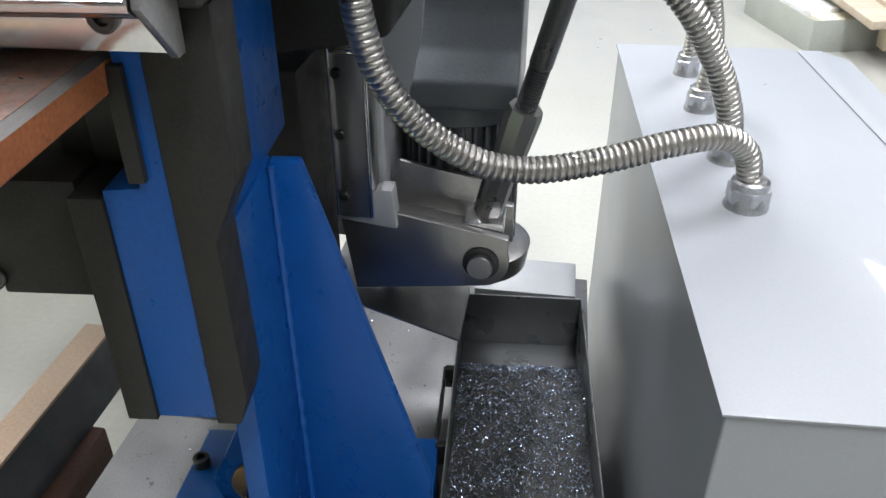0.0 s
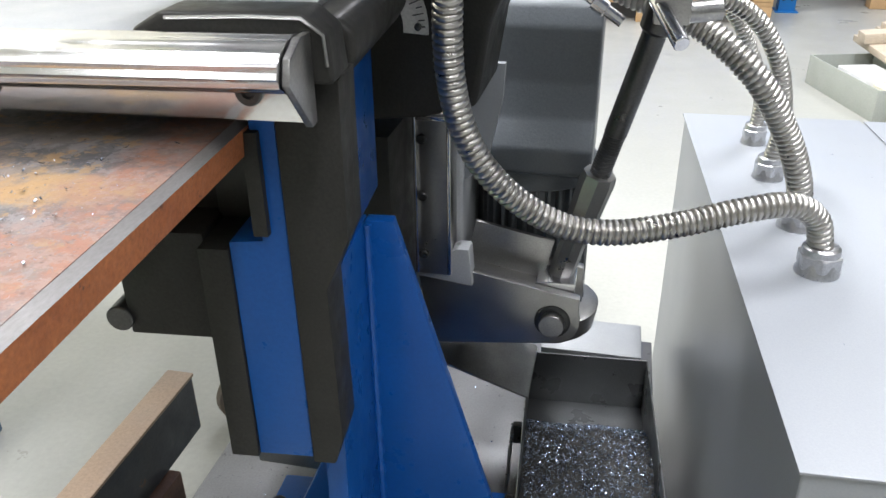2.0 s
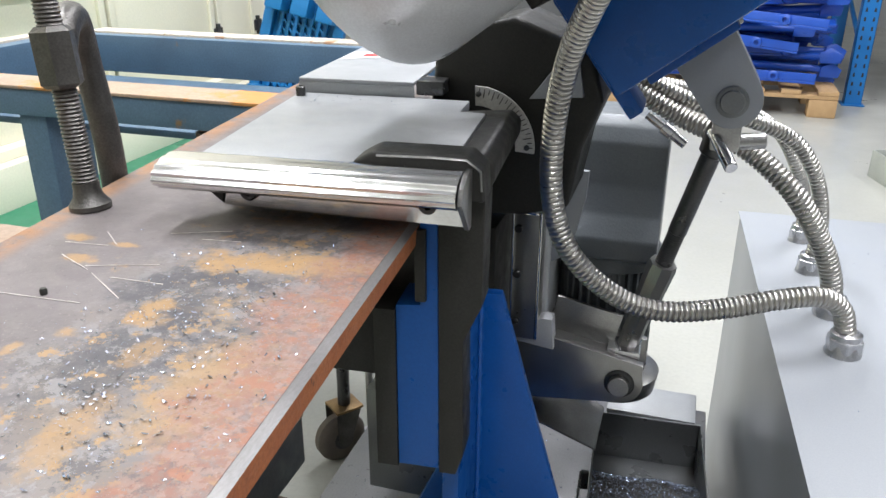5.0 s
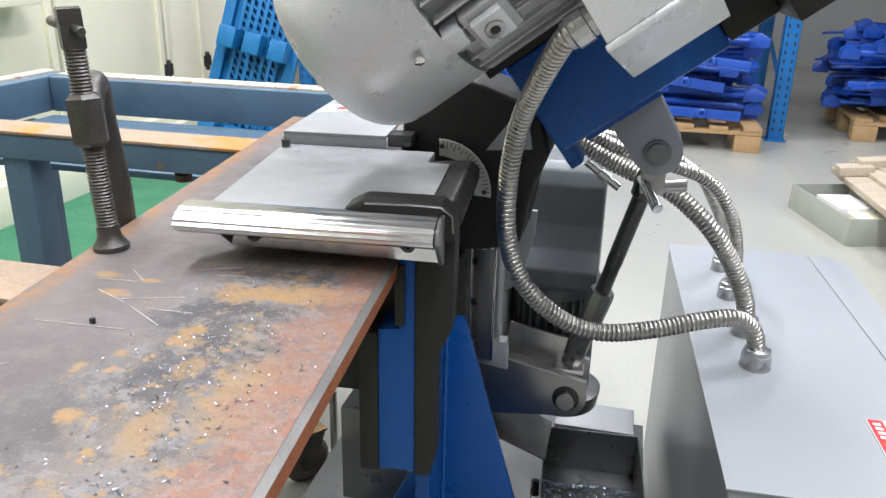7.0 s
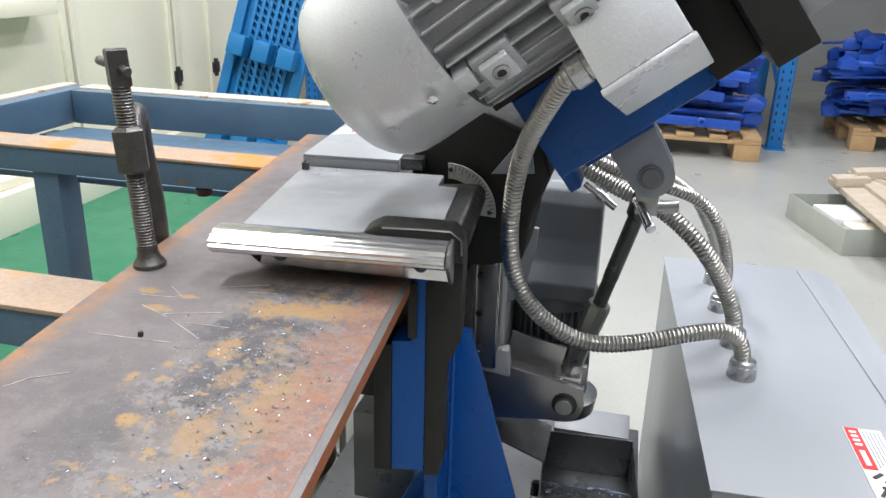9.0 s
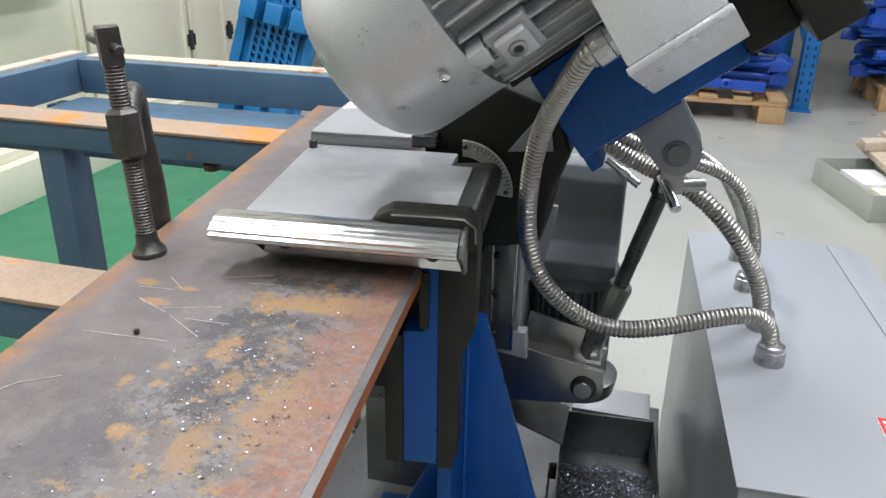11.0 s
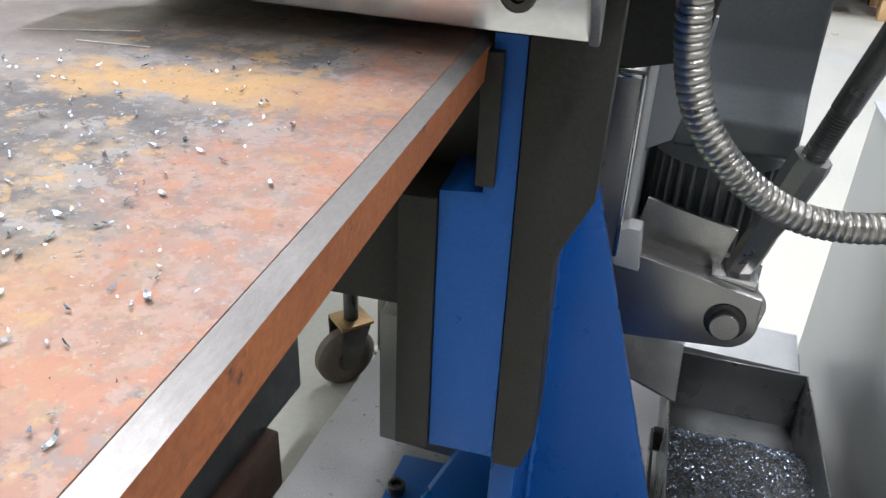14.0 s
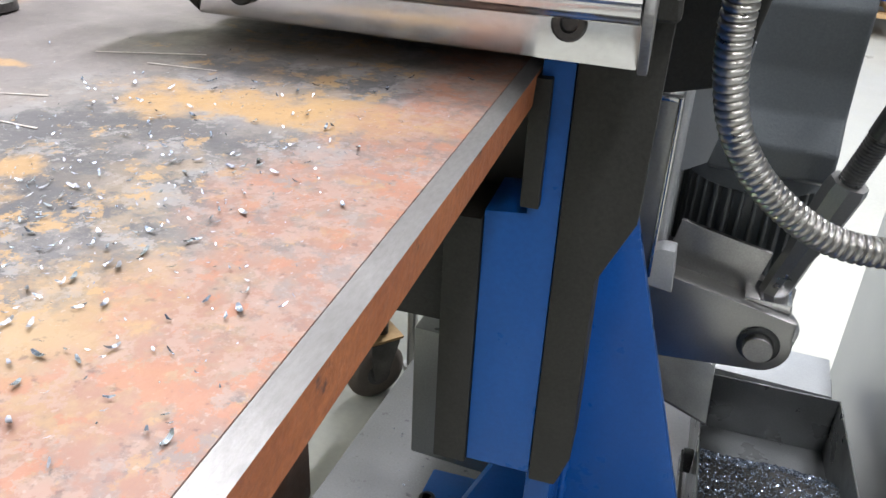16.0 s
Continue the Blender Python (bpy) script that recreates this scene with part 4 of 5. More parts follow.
# ---------------------------------------------------------------- control cabinet
def cabinet():
    c = thing("control_cabinet", (0.41, 1.05, 0), "glossy light grey sheet-metal control cabinet beside the machine", "cabinet")
    top = [(0.278, 0.690), (0.560, 0.690), (0.560, 1.37), (0.535, 1.405), (0.270, 1.405)]
    part("body", turned(prism(top, "z", 0.04, 0.5295, 0.003, 3), CYAW), GREY, c)
    part("lid", turned(prism([(0.275, 0.687), (0.5235, 0.687), (0.5005, 1.408), (0.267, 1.408)], "z", 0.530, 0.5325, 0.001), CYAW), GREY, c, "grey top panel")
    part("lid_edge", turned(prism([(0.529, 0.687), (0.563, 0.687), (0.563, 1.37), (0.537, 1.408), (0.506, 1.408)], "z", 0.5300, 0.5315, 0.0006), CYAW), GREY, c)
    part("plinth", turned(box(0.29, 0.55, 0.71, 1.39, 0.0, 0.04, 0.002), CYAW), BLACK, c)
    at = Matrix.Translation((0.014, -0.019, 0)) @ CYAW
    s = part("warning_label", turned(prism([(0.434, 0.722), (0.477, 0.722), (0.477, 0.872), (0.434, 0.872)], "z", 0.5330, 0.5334, 0), at), PAPER, c, "red and white warning label")
    part("label_heading", turned(prism([(0.435, 0.785), (0.451, 0.785), (0.451, 0.871), (0.435, 0.871)], "z", 0.5336, 0.5339, 0), at), RED, s)
    for k in range(4):
        part("label_bar", turned(box(0.439, 0.447, 0.832 + k * 0.009, 0.837 + k * 0.009, 0.5341, 0.5343, 0), at), PAPER, s)
    part("label_bar", turned(box(0.440, 0.446, 0.792, 0.822, 0.5341, 0.5343, 0), at), PAPER, s)
    for k in range(5):
        part("text_bar", turned(box(0.454 + k * 0.0042, 0.4555 + k * 0.0042, 0.79 + 0.006 * (k % 2), 0.866, 0.5336, 0.5338, 0), at), GREY, s)
    for k, (a, b) in enumerate((((0.44, 0.735), (0.466, 0.775)), ((0.470, 0.735), (0.452, 0.765)), ((0.445, 0.752), (0.472, 0.748)), ((0.441, 0.768), (0.452, 0.778)))):
        d = Vector((b[0] - a[0], b[1] - a[1], 0)).normalized()
        e = Vector((-d.y, d.x, 0)) * 0.0022
        part("label_stroke", turned(prism([(a[0] + e.x, a[1] + e.y), (b[0] + e.x, b[1] + e.y), (b[0] - e.x, b[1] - e.y), (a[0] - e.x, a[1] - e.y)], "z", 0.5336, 0.5339 + k * 0.0003, 0), at), INK, s)
    return c


cabinet()


def gland(t, x, y, z, r=0.017):
    bm = bmesh.new()
    bmesh.ops.create_cone(bm, cap_ends=True, segments=6, radius1=r * 1.2, radius2=r * 1.2, depth=0.014)
    bmesh.ops.bevel(bm, geom=bm.edges[:], offset=0.0012, segments=1, affect="EDGES")
    bmesh.ops.translate(bm, vec=(x, y, z + 0.0125), verts=bm.verts[:])
    g = part("gland_nut", bm, PLATED, t, "zinc-plated hexagonal gland nut", smooth=25)
    part("gland_collar", lathe((x, y, z), (0, 0, 1), [(0, r * 1.18), (0.003, r * 1.18), (0.005, r * 1.1), (0.020, r * 1.0), (0.025, r * 0.98), (0.027, r * 0.82), (0.027, 0)], 28), PLATED, g)


def conduit(label, pts, r, foot=None):
    t = thing("metal_conduit", pts[-1], label, "conduit", "flexible conduits")
    part("hose", ribbed(pts, r), HOSE, t)
    if foot:
        gland(t, *foot)
    return t


TOPZ = 0.5325
a = flank(0.119, 25, 0.130)
hose_a = conduit("ribbed stainless conduit sagging from the motor to the cabinet",
                 [a, a - U * 0.03, (0.066, 0.765, 0.888), (0.049, 0.800, 0.842), (0.039, 0.825, 0.787), (0.038, 0.840, 0.724), (0.050, 0.852, 0.671), (0.078, 0.862, 0.630), (0.120, 0.872, 0.600), (0.162, 0.882, 0.591), (0.215, 0.900, 0.594), (0.269, 0.920, 0.603), (0.312, 0.938, 0.604), (0.337, 0.952, 0.586), (0.347, 0.958, 0.556)], 0.0112, (0.348, 0.958, TOPZ, 0.0165))
part("motor_gland", lathe(a + U * 0.004, -U, [(0, 0.0145), (0.012, 0.0145), (0.013, 0.016), (0.028, 0.016), (0.030, 0.0135), (0.034, 0.013), (0.034, 0)], 12), PLATED, hose_a, "zinc-plated gland", smooth=20)
conduit("thick ribbed stainless conduit rising from the cabinet", [(0.090, 1.051, 0.791), (0.152, 1.054, 0.757), (0.222, 1.035, 0.732), (0.278, 1.018, 0.690), (0.317, 1.034, 0.632), (0.338, 1.046, 0.585), (0.345, 1.052, 0.552)], 0.0125, (0.346, 1.053, TOPZ, 0.016))
conduit("ribbed stainless conduit looping over behind the strut", [(0.080, 1.045, 0.812), (0.166, 1.072, 0.771), (0.269, 1.113, 0.733), (0.313, 1.133, 0.683), (0.336, 1.160, 0.610), (0.336, 1.180, 0.552)], 0.0095, (0.336, 1.181, TOPZ, 0.0145))
conduit("slim ribbed stainless conduit looping over behind the strut", [(0.10, 1.10, 0.79), (0.19, 1.15, 0.765), (0.265, 1.20, 0.72), (0.305, 1.235, 0.66), (0.330, 1.278, 0.60), (0.334, 1.296, 0.552)], 0.0085, (0.334, 1.297, TOPZ, 0.013))

pf, qf = Vector((0.112, 1.035, 0.762)), Vector((0.166, 1.025, 0.727))
df = (qf - pf).normalized()
part("hydraulic_fitting", lathe(pf, df, [(0, 0.005), (0.022, 0.005), (0.023, 0.0075), (0.036, 0.0075), (0.037, 0.0055), (0.055, 0.0055), (0.055, 0)], 12), CHROME, machine, "bright hydraulic fitting", smooth=25)

# ---------------------------------------------------------------- chip tray
def chip_tray():
    t = thing("chip_tray", (0.165, 0.99, 0.2), "open sheet-steel chip tray heaped with dark swarf, on the machine base", "tray")
    m = about(0.165, 0.99, 3.6)
    x0, x1, y0, y1, z0, z1, w = 0.087, 0.240, 0.815, 1.152, 0.2003, 0.279, 0.0018
    part("floor_sheet", turned(box(x0, x1, y0, y1, z0, z0 + w, 0), m), TRAY, t)
    for nm, b in (("side_wall", (x0, x0 + w, y0, y1)), ("side_wall", (x1 - w, x1, y0, y1)), ("end_wall", (x0 + w, x1 - w, y0, y0 + w)), ("end_wall", (x0 + w, x1 - w, y1 - w, y1))):
        part(nm, turned(box(*b, z0 + w, z1, 0.0006, 1), m), TRAY, t)
    part("front_flange", turned(box(x0 + 0.012, x1 - 0.012, y0 - 0.006, y0 - 0.0005, z0 + 0.012, z1 - 0.012, 0.003), m), TABLEGREY, t, "pale sheet front flange")
    for x in (x0 + 0.03, x1 - 0.03):
        part("tray_screw", turned(lathe((x, y0 - 0.006, 0.245), (0, -1, 0), [(0, 0.008), (0.006, 0.008), (0.007, 0.007), (0.007, 0.0045), (0.002, 0.004), (0.002, 0)], 18), m), DARKSTEEL, t)
    part("tray_handle", turned(join(box(x0 - 0.012, x0 - 0.001, 1.02, 1.03, 0.235, 0.262, 0.002), box(x0 - 0.012, x0 - 0.001, 0.90, 0.91, 0.235, 0.262, 0.002), box(x0 - 0.014, x0 - 0.0105, 0.90, 1.03, 0.240, 0.258, 0.001)), m), DARKSTEEL, t)
    return m


TRAY_M = chip_tray()


def flake(verts, faces, p, size, rnd, tilt):
    """A small curled chip: a narrow strip bent over an arc, tapered at its ends."""
    q = Euler((rnd.uniform(-tilt, tilt), rnd.uniform(-tilt, tilt), rnd.uniform(0, 6.28))).to_matrix()
    k = 2 if size < 0.003 else 4
    w, bend = size * rnd.uniform(0.08, 0.19), rnd.uniform(0.5, 1.8)
    r, first = size / bend, len(verts)
    for i in range(k + 1):
        a = bend * (i / k - 0.5)
        e = w * (1.0 if 0 < i < k else 0.45)
        for side in (-e, e):
            verts.append(tuple(Vector(p) + q @ Vector((side, r * math.sin(a), r * (1 - math.cos(a))))))
    for i in range(k):
        j = first + 2 * i
        faces.append((j, j + 1, j + 3, j + 2))


def swarf(name, mat, pts, label, category="swarf", tilt=0.35):
    rnd = random.Random(5)
    v, f = [], []
    for p, s in pts:
        flake(v, f, p, s, rnd, tilt)
    me = bpy.data.meshes.new(name)
    me.from_pydata(v, [], f)
    me.materials.append(mat)
    return tagged(new(name, me), label, category, kind="stuff")


rnd = random.Random(11)
pts = []
def heap(x, y):
    return 0.240 - 0.034 * max(0.0, (y - 1.047) / 0.05) ** 1.3 + 0.003 * math.sin(x * 60) * math.sin(y * 40)


for _ in range(12500):
    x, y = rnd.uniform(0.090, 0.237), rnd.uniform(0.818, 1.098)
    z = heap(x, y) + rnd.uniform(-0.002, 0.003)
    if z > 0.203:
        pts.append((TRAY_M @ Vector((x, y, z)), rnd.uniform(0.0016, 0.0042)))
swarf("tray_swarf", CHIP, pts, "heap of fine blued steel swarf filling the tray", tilt=0.9)
bm = bmesh.new()
bmesh.ops.create_grid(bm, x_segments=24, y_segments=50, size=0.5)
for v in bm.verts:
    x, y = 0.1635 + v.co.x * 0.148, 0.958 + v.co.y * 0.28
    v.co = Vector((x, y, max(heap(x, y) - 0.001, 0.2025) + rnd.uniform(-0.0008, 0.0008)))
turned(bm, TRAY_M)
tagged(part("swarf_bed", bm, CAVITY), "dark bed of packed swarf in the tray", "swarf", kind="stuff")

dark, bright = [], []
for _ in range(1500):
    y = rnd.gauss(0.44, 0.085) if rnd.random() < 0.8 else rnd.gauss(0.33, 0.14)
    u = abs(rnd.gauss(0.085, 0.04))
    if y > 0.615 or y < -0.3 or u < 0.006:
        continue
    big = rnd.random() < 0.27
    (bright if rnd.random() < 0.36 else dark).append(((edge_r(y) - u, y, PLATE_Z + 0.0008), rnd.uniform(0.0020, 0.0038) if big else rnd.uniform(0.0008, 0.0018)))
for cx, cy in ((-0.075, 0.345), (-0.062, 0.300), (-0.10, 0.285), (-0.11, 0.375), (-0.058, 0.385)):
    for _ in range(14):
        bright.append(((cx + rnd.gauss(0, 0.008), cy + rnd.gauss(0, 0.007), PLATE_Z + 0.001), rnd.choice((0.0014, 0.0022, 0.0034))))
swarf("plate_swarf", CHIPSILVER, bright, "bright curled steel chips strewn on the plate")
swarf("plate_swarf_dark", CHIP, dark, "blued steel chips strewn on the plate")
swarf("base_swarf", CHIP, [((rnd.uniform(-0.26, 0.09), rnd.uniform(0.62, 1.2), 0.2015), rnd.choice((0.0015, 0.0025, 0.004))) for _ in range(420)], "dark chips scattered on the machine base")
swarf("cabinet_swarf", CHIP, [((rnd.uniform(0.30, 0.5), rnd.uniform(0.72, 1.36), TOPZ + 0.001), rnd.choice((0.0015, 0.002, 0.003))) for _ in range(12)], "few dark chips on the cabinet top")
swarf("table_swarf", CHIP, [(YAW @ Vector((rnd.uniform(-0.2, -0.07), 0.86 - abs(rnd.gauss(0, 0.02)), 0.8012)), rnd.choice((0.002, 0.003))) for _ in range(22)], "few dark chips lying on the guide table")

# ---------------------------------------------------------------- clamp on the plate
def g_clamp():
    f = Vector((-0.301, 0.604, PLATE_Z))
    t = thing("g_clamp", f, "dark forged steel screw clamp holding the plate", "clamp")
    d = Vector((-0.075, 0.02, 1)).normalized()
    part("swivel_foot", lathe(f, d, [(0, 0.0165), (0.004, 0.0165), (0.010, 0.012), (0.016, 0.0105), (0.022, 0.0105), (0.022, 0)], 28), IRON, t)
    part("screw", threaded(f + d * 0.02, f + d * 0.185, 0.0098, 0.0031, 0.0012), IRON, t, "threaded clamp screw")
    part("boss", lathe(f + d * 0.098, d, [(0, 0.013), (0.003, 0.0165), (0.042, 0.0165), (0.046, 0.012), (0.046, 0)], 6), IRON, t, smooth=20)
    part("screw_head", lathe(f + d * 0.182, d, [(0, 0.012), (0.002, 0.0135), (0.034, 0.0135), (0.036, 0.012), (0.036, 0)], 4), IRON, t, smooth=20)
    h = f + d * 0.200
    part("tommy_bar", rod(h + Vector((-0.030, 0.014, 0.004)), h + Vector((0.018, -0.010, -0.002)), 0.0045), IRON, t)
    o = Vector((-0.040, 0.075, 0))
    c = f + d * 0.12
    path = spline([c + o * 0.1, c + o * 0.45 + Vector((0, 0, 0.022)), c + o * 0.85 + Vector((0, 0, 0.02)), c + o * 1.05 + Vector((0, 0, -0.02)),
                   f + o * 1.1 + Vector((0, 0, 0.03)), f + o * 1.1 + Vector((0, 0, -0.06)), f + o * 0.8 + Vector((0, 0, -0.10)), f + o * 0.1 + Vector((0, 0, -0.10)), f + Vector((0, 0, -0.085)), f + Vector((0, 0, -PLATE_T - 0.002))], 0.008)
    part("frame", sweep(path, lambda i: 0.0125, 12), IRON, t, "forged C-shaped frame")


g_clamp()

# ---------------------------------------------------------------- caster trolley seen under the plate
def caster():
    t = thing("caster", (-0.41, 1.26, 0), "swivel caster with a grey-brown rubber wheel and a zinc fork", "caster")
    m = Matrix.Translation((-0.41, 1.26, 0)) @ pose(0, 0, 0, 0, 0, 52)
    w = part("wheel", turned(lathe((0, -0.017, 0.05), (0, 1, 0), [(0, 0.022), (0.001, 0.036), (0.004, 0.044), (0.010, 0.05), (0.024, 0.05), (0.030, 0.044), (0.033, 0.036), (0.034, 0.022)], 36), m), RUBBER, t)
    part("hub", turned(lathe((0, -0.020, 0.05), (0, 1, 0), [(0, 0.010), (0.002, 0.02), (0.038, 0.02), (0.040, 0.010), (0.040, 0)], 20), m), DARKSTEEL, w)
    for y in (-0.026, 0.022):
        part("fork_plate", turned(prism([(-0.010, 0.04), (0.010, 0.04), (0.014, 0.055), (0.034, 0.112), (-0.016, 0.112), (-0.014, 0.055)], "y", y, y + 0.004, 0.001), m), IRON, t)
    part("fork_crown", turned(box(-0.016, 0.04, -0.026, 0.026, 0.1125, 0.118, 0.002), m), BRASS, t)
    part("stem", turned(rod((0.012, 0, 0.1185), (0.012, 0, 0.2), 0.012), m), DARKSTEEL, t)
    f = part("levelling_foot", lathe((-0.355, 1.285, 0), (0, 0, 1), [(0, 0.026), (0.010, 0.028), (0.014, 0.024), (0.022, 0.013), (0.035, 0.0125), (0.036, 0.008), (0.2, 0.008)], 24), STEEL, t, "bright levelling foot")
    part("lock_nut", lathe((-0.355, 1.285, 0.05), (0, 0, 1), [(0, 0.015), (0.010, 0.015)], 6), PLATED, f, smooth=20)


caster()

# ---------------------------------------------------------------- the back of the hall
def wooden_pallet(x, y, w, d, h=0.14, rz=0.0, label="plain wooden pallet on the floor"):
    t = thing("wooden_pallet", (x, y, 0), label, "pallet", "wooden pallets")
    m = about(x, y, rz)
    for k in range(7):
        a = x - w / 2 + k * (w - 0.1) / 6
        part("deck_board", turned(box(a, a + 0.1, y - d / 2, y + d / 2, h - 0.022, h, 0.003), m), WOOD, t)
    for k in range(3):
        a = y - d / 2 + 0.003 + k * (d - 0.106) / 2
        part("stringer_board", turned(box(x - w / 2, x + w / 2, a, a + 0.1, h - 0.044, h - 0.0225, 0.003), m), WOOD, t)
        for j in range(3):
            b = x - w / 2 + j * (w - 0.14) / 2
            part("block", turned(box(b, b + 0.14, a, a + 0.1, 0.0, h - 0.0445, 0.006), m), WOOD, t)
    return t


wooden_pallet(0.30, 5.05, 1.2, 0.8)
wooden_pallet(2.05, 5.6, 1.1, 0.8)
wooden_pallet(-0.95, 5.3, 1.0, 0.8)


def casting_pile(x, y, z, w, d, layers, seed, label):
    """Blue painted welded frames lying in a pile on a pallet."""
    t = thing("frame_pile", (x, y, z), label, "machine parts", "blue parts on pallets")
    r = random.Random(seed)
    for k in range(layers):
        zz = z + 0.035 + k * 0.062
        for j in range(6):
            yy = y - d / 2 + 0.07 + j * (d - 0.14) / 5
            wob = Matrix.Translation((x, yy, zz)) @ pose(0, 0, 0, r.uniform(-9, 9), r.uniform(-5, 5), r.uniform(-28, 28)) @ Matrix.Translation((-x, -yy, -zz))
            sh = r.uniform(-0.10, 0.10)
            kind = r.choice("ABC")
            if kind == "A":      # bent sheet arm
                pts = [(x - w * 0.45 + sh, zz), (x - w * 0.2 + sh, zz + 0.012), (x + sh, zz + 0.045), (x + w * 0.25 + sh, zz + 0.02), (x + w * 0.46 + sh, zz + 0.028)]
                part("bent_arm", turned(prism(pts + [(a, b + 0.014) for a, b in pts[::-1]], "y", yy - 0.07, yy + 0.06, 0.004), wob), PARTBLUE, t)
            elif kind == "B":    # tube with clevis ends
                q = part("frame_tube", turned(rod((x - w * 0.42 + sh, yy, zz + 0.02), (x + w * 0.42 + sh, yy, zz + 0.02), 0.021), wob), PARTBLUE, t)
                for e in (-0.42, 0.42):
                    for s in (-0.03, 0.018):
                        part("clevis_plate", turned(prism([(x + w * e + sh - 0.05, zz - 0.015), (x + w * e + sh + 0.05, zz - 0.015), (x + w * e + sh + 0.06, zz + 0.03), (x + w * e + sh, zz + 0.065), (x + w * e + sh - 0.05, zz + 0.04)], "y", yy + s, yy + s + 0.012, 0.003), wob), PARTBLUE, q)
            else:                # channel with round bosses
                q = part("channel", turned(join(box(x - w * 0.4 + sh, x + w * 0.4 + sh, yy - 0.05, yy + 0.05, zz, zz + 0.012, 0.003), box(x - w * 0.4 + sh, x + w * 0.4 + sh, yy - 0.05, yy - 0.04, zz + 0.0125, zz + 0.055, 0.003)), wob), PARTBLUE, t)
                for e in (-0.3, -0.05, 0.22):
                    part("boss", turned(lathe((x + w * e + sh, yy - 0.0505, zz + 0.03), (0, -1, 0), [(0, 0.028), (0.02, 0.028), (0.024, 0.022), (0.024, 0.012), (0.006, 0.011), (0.006, 0)], 16), wob), PARTBLUE, q)
    return t


casting_pile(0.30, 5.05, 0.14, 1.15, 0.75, 8, 3, "pile of glossy blue welded frames on a wooden pallet")
casting_pile(2.0, 5.55, 0.14, 1.25, 0.8, 8, 8, "pile of glossy blue welded brackets on a wooden pallet")
casting_pile(-0.95, 5.3, 0.14, 0.9, 0.7, 3, 5, "low pile of blue welded frames on a pallet")


def rack():
    t = thing("pallet_rack", (0.3, 5.4, 0), "blue perforated steel pallet rack with loaded bays", "rack")
    for x in (-1.98, 1.04, 3.4):
        for y in (5.05, 6.05):
            u = part("upright", join(box(x - 0.045, x + 0.045, y, y + 0.004, 0, 3.0, 0.001, 1), box(x - 0.045, x - 0.041, y, y + 0.07, 0, 3.0, 0.001, 1), box(x + 0.041, x + 0.045, y, y + 0.07, 0, 3.0, 0.001, 1)), RACKBLUE, t)
            if y < 5.5:
                for k in range(34):
                    for s in (-0.022, 0.022):
                        z = 0.06 + k * 0.05
                        part("slot", prism([(x + s - 0.006, z), (x + s + 0.006, z), (x + s + 0.004, z + 0.022), (x + s - 0.004, z + 0.022)], "y", y - 0.0012, y - 0.0002, 0), CAVITY, u)
            part("foot_plate", box(x - 0.06, x + 0.06, y - 0.03, y + 0.10, 0.0, 0.006, 0.001), RACKBLUE, u)
        for k in range(4):
            part("brace", rod((x, 5.12, 0.3 + k * 0.6), (x, 6.05, 0.6 + k * 0.6), 0.014), RACKBLUE, t)
    for a, b in ((-1.93, 0.99), (1.09, 3.35)):
        for y in (5.06, 6.06):
            part("beam", box(a, b, y, y + 0.045, 1.15, 1.26, 0.004), RACKBLUE, t)
        part("shelf", box(a, b, 5.12, 6.05, 1.2605, 1.28, 0.002), TABLEGREY, t)
    return t


rack()


def carton(x, y, z, w, d, h, mat, label, cat):
    t = thing("storage_box", (x, y, z), label, cat)
    part("body", box(x - w / 2, x + w / 2, y - d / 2, y + d / 2, z, z + h, 0.006), mat, t)
    part("lid", box(x - w / 2 - 0.004, x + w / 2 + 0.004, y - d / 2 - 0.004, y + d / 2 + 0.004, z + h + 0.0005, z + h + 0.02, 0.004), mat, t)


for k in range(4):
    carton(2.55, 5.45, 0.58 + k * 0.071, 0.8, 0.5, 0.05, GREY, "flat grey steel cover stacked in the rack", "steel cover")
carton(0.1, 5.7, 1.28, 1.2, 0.5, 0.5, GREY, "grey steel box on the rack shelf", "box")


def plastic_pallet():
    t = thing("plastic_pallet", (-1.62, 3.55, 0), "bright blue moulded plastic pallet leaning upright", "pallet")
    m = Matrix.Translation((-1.73, 3.50, 0.06)) @ pose(0, 0, 0, -10, 14, 6)
    w, h = 0.40, 1.10

    def p(name, b):
        part(name, turned(b, m), PLASTIC, t)
    for b in (box(-w / 2, -w / 2 + 0.05, 0, 0.05, 0, h, 0.004), box(w / 2 - 0.05, w / 2, 0, 0.05, 0, h, 0.004), box(-w / 2 + 0.05, w / 2 - 0.05, 0, 0.05, 0, 0.05, 0.004), box(-w / 2 + 0.05, w / 2 - 0.05, 0, 0.05, h - 0.05, h, 0.004)):
        p("rim", b)
    p("deck_sheet", box(-w / 2 + 0.05, w / 2 - 0.05, 0.034, 0.042, 0.05, h - 0.05, 0.002))
    for k in range(7):
        x = -w / 2 + 0.09 + k * (w - 0.18) / 6
        p("rib", box(x - 0.009, x + 0.009, 0.006, 0.034, 0.05, h - 0.05, 0.003))
    for k in range(26):
        z = 0.09 + k * (h - 0.18) / 25
        for j in range(6):
            x = -w / 2 + 0.09 + (j + 0.5) * (w - 0.18) / 6
            p("lattice_rib", turned(box(-0.030, 0.030, 0.010, 0.034, -0.005, 0.005, 0), Matrix.Translation((x, 0, z)) @ Matrix.Rotation(radians(38), 4, "Y")))
    for x in (-w / 2 + 0.075, 0, w / 2 - 0.075):
        for z in (0.09, h / 2, h - 0.09):
            p("foot_block", box(x - 0.042, x + 0.042, -0.11, 0.006, z - 0.05, z + 0.05, 0.012))


plastic_pallet()


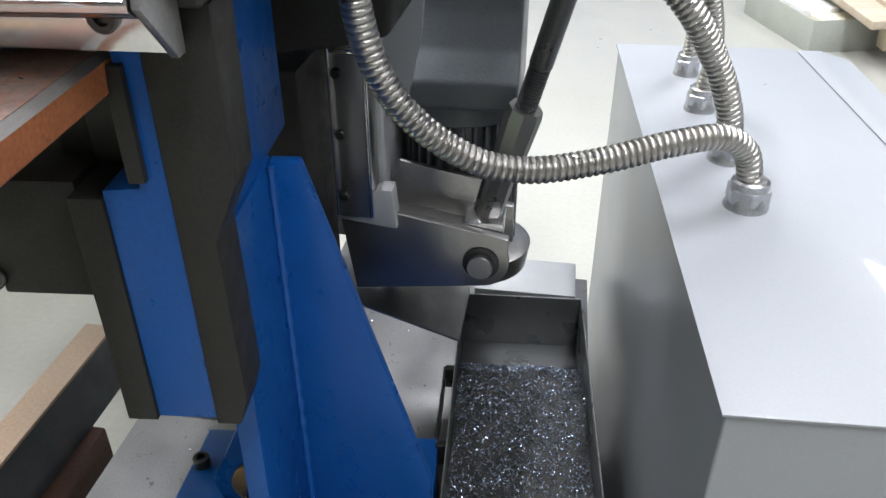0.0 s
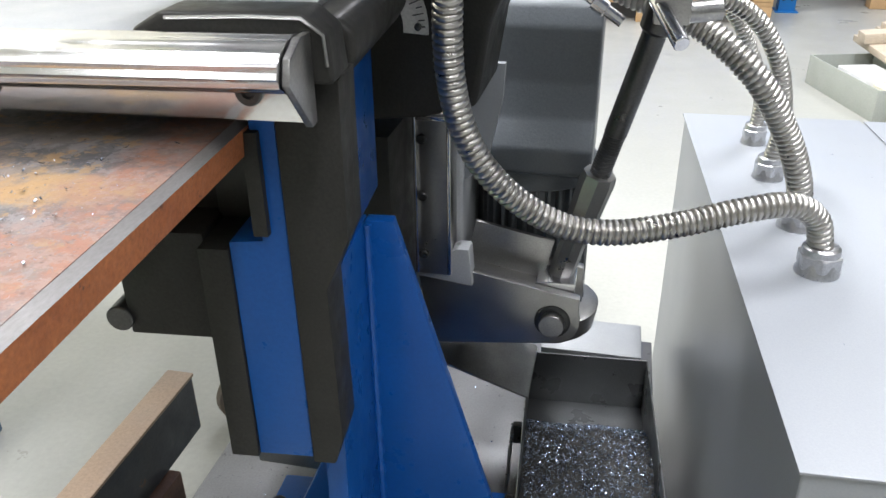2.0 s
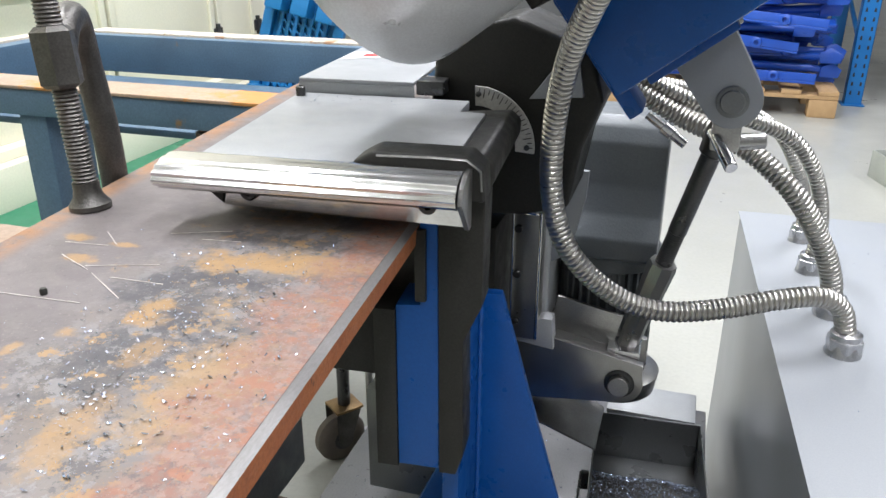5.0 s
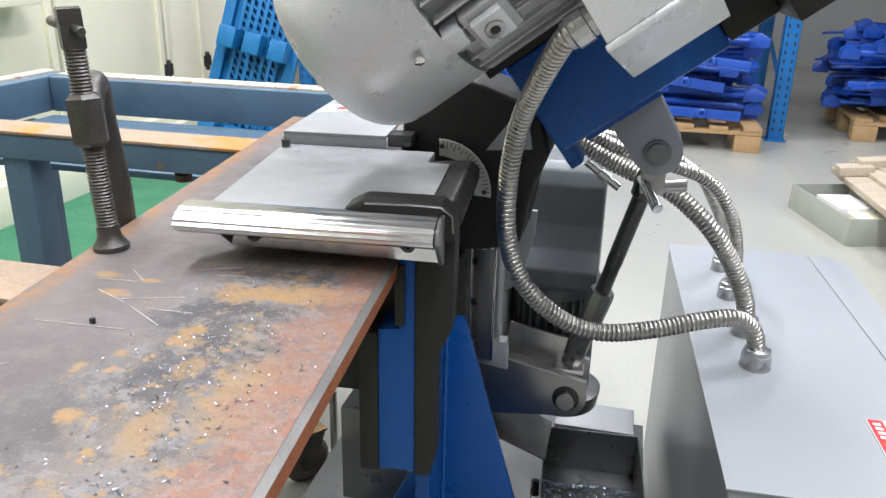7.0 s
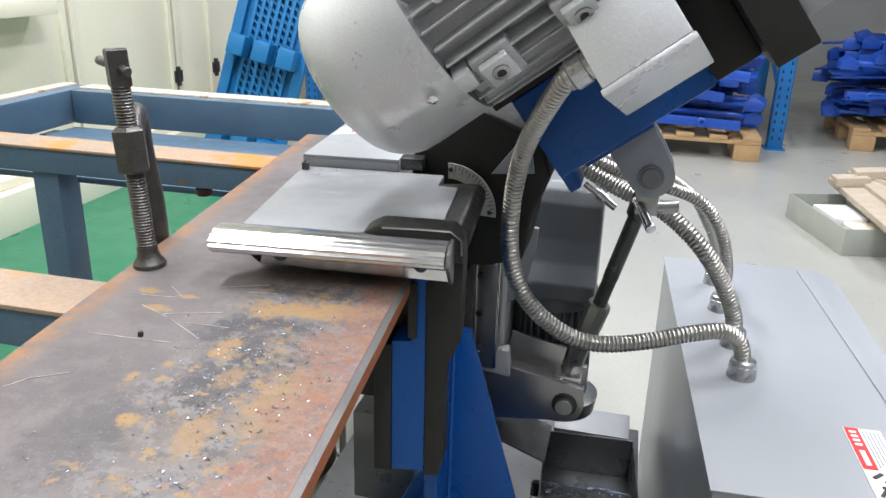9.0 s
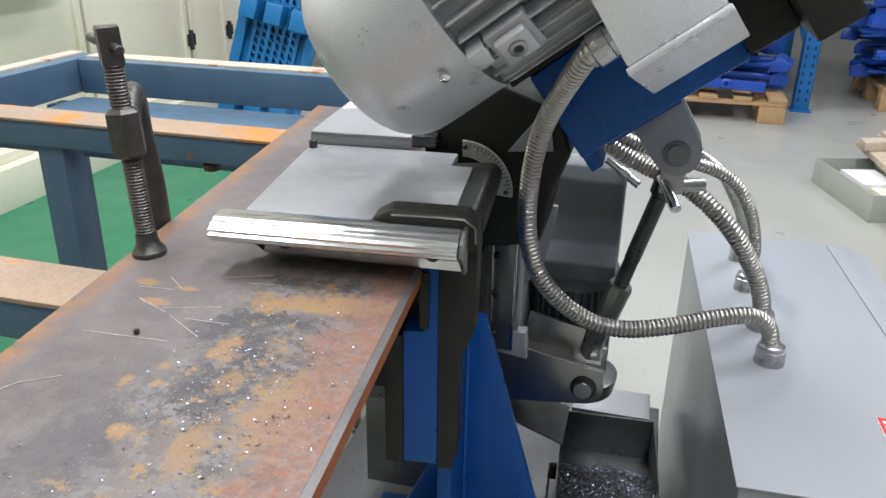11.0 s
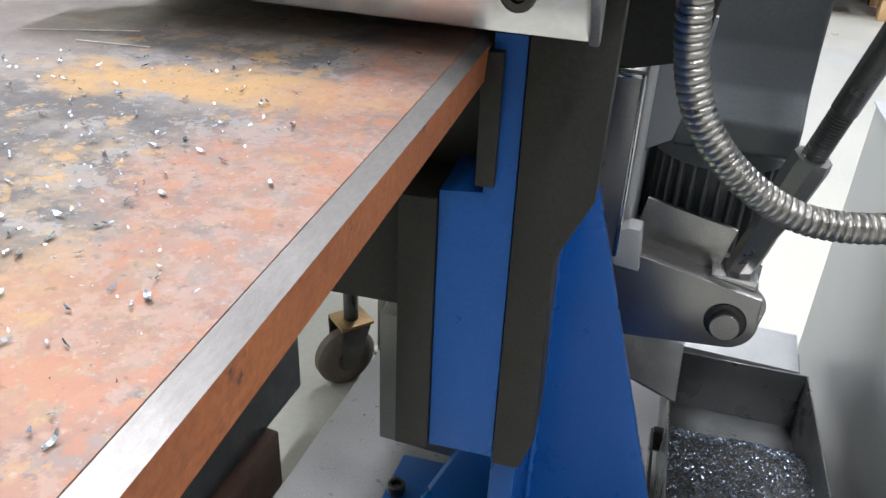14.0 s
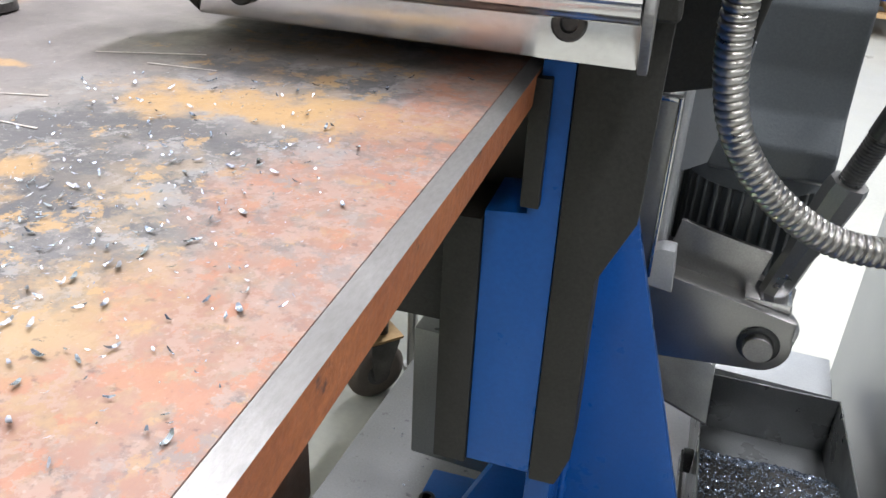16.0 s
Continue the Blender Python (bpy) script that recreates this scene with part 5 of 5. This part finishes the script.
def scrap_timber():
    t = thing("metal_crate", (1.02, 3.12, 0), "pale green sheet-metal box full of offcuts on the floor", "box")
    m = Matrix.Translation((1.02, 3.12, 0)) @ pose(0, 0, 0, 0, 0, 15)
    L, W, h = 0.50, 0.26, 0.11
    for b in (box(0, W, 0, 0.005, 0, h, 0.001), box(0, W, L - 0.005, L, 0, h, 0.001), box(0, 0.005, 0.0055, L - 0.0055, 0, h, 0.001), box(W - 0.005, W, 0.0055, L - 0.0055, 0, h, 0.001), box(0.0055, W - 0.0055, 0.0055, L - 0.0055, 0, 0.006, 0)):
        part("sheet_wall", turned(b, m), GREENGREY, t)
    part("offcut", turned(box(0.02, 0.16, 0.12, 0.32, 0.085, 0.115, 0.004), m), PAPER, t, "white offcut")
    part("offcut", turned(box(0.05, 0.24, 0.02, 0.14, 0.06, 0.10, 0.004), m), CREAM, t)
    part("handle", turned(sweep(spline([(0.20, -0.002, 0.10), (0.20, -0.03, 0.10), (0.25, -0.03, 0.10), (0.25, -0.002, 0.10)], 0.006), lambda i: 0.006, 8), m), PAPER, t)
    rr = random.Random(4)
    for k in range(6):
        b = thing("timber_offcut", (1.3 + 0.07 * k, 3.6, 0), "raw pine board dropped on the scrap heap", "timber", "scrap boards")
        on_box = k < 3
        at = (1.15 + 0.09 * k, 3.34 + 0.05 * k, 0.155 + 0.024 * k) if on_box else (1.30 + 0.10 * (k - 3), 3.45, 0.115 + 0.022 * (k - 3))
        mm = Matrix.Translation(at) @ pose(0, 0, 0, rr.uniform(-8, 8), 3 + rr.uniform(-4, 4), 102 + rr.uniform(-22, 16))
        part("board", turned(box(-0.40, 0.40, -0.05, 0.05, -0.013, 0.014, 0.004), mm), SCRAP, b)
        if not on_box:
            part("batten", turned(box(-0.38, -0.30, -0.07, 0.07, -0.10, -0.0135, 0.006), mm), SCRAP, b)
            part("batten", turned(box(0.28, 0.36, -0.06, 0.06, -0.10, -0.0135, 0.006), mm), SCRAP, b)
        elif k < 2:
            part("batten", turned(box(0.22, 0.30, -0.07, 0.07, 0.0145, 0.055, 0.006), mm), SCRAP, b)


scrap_timber()
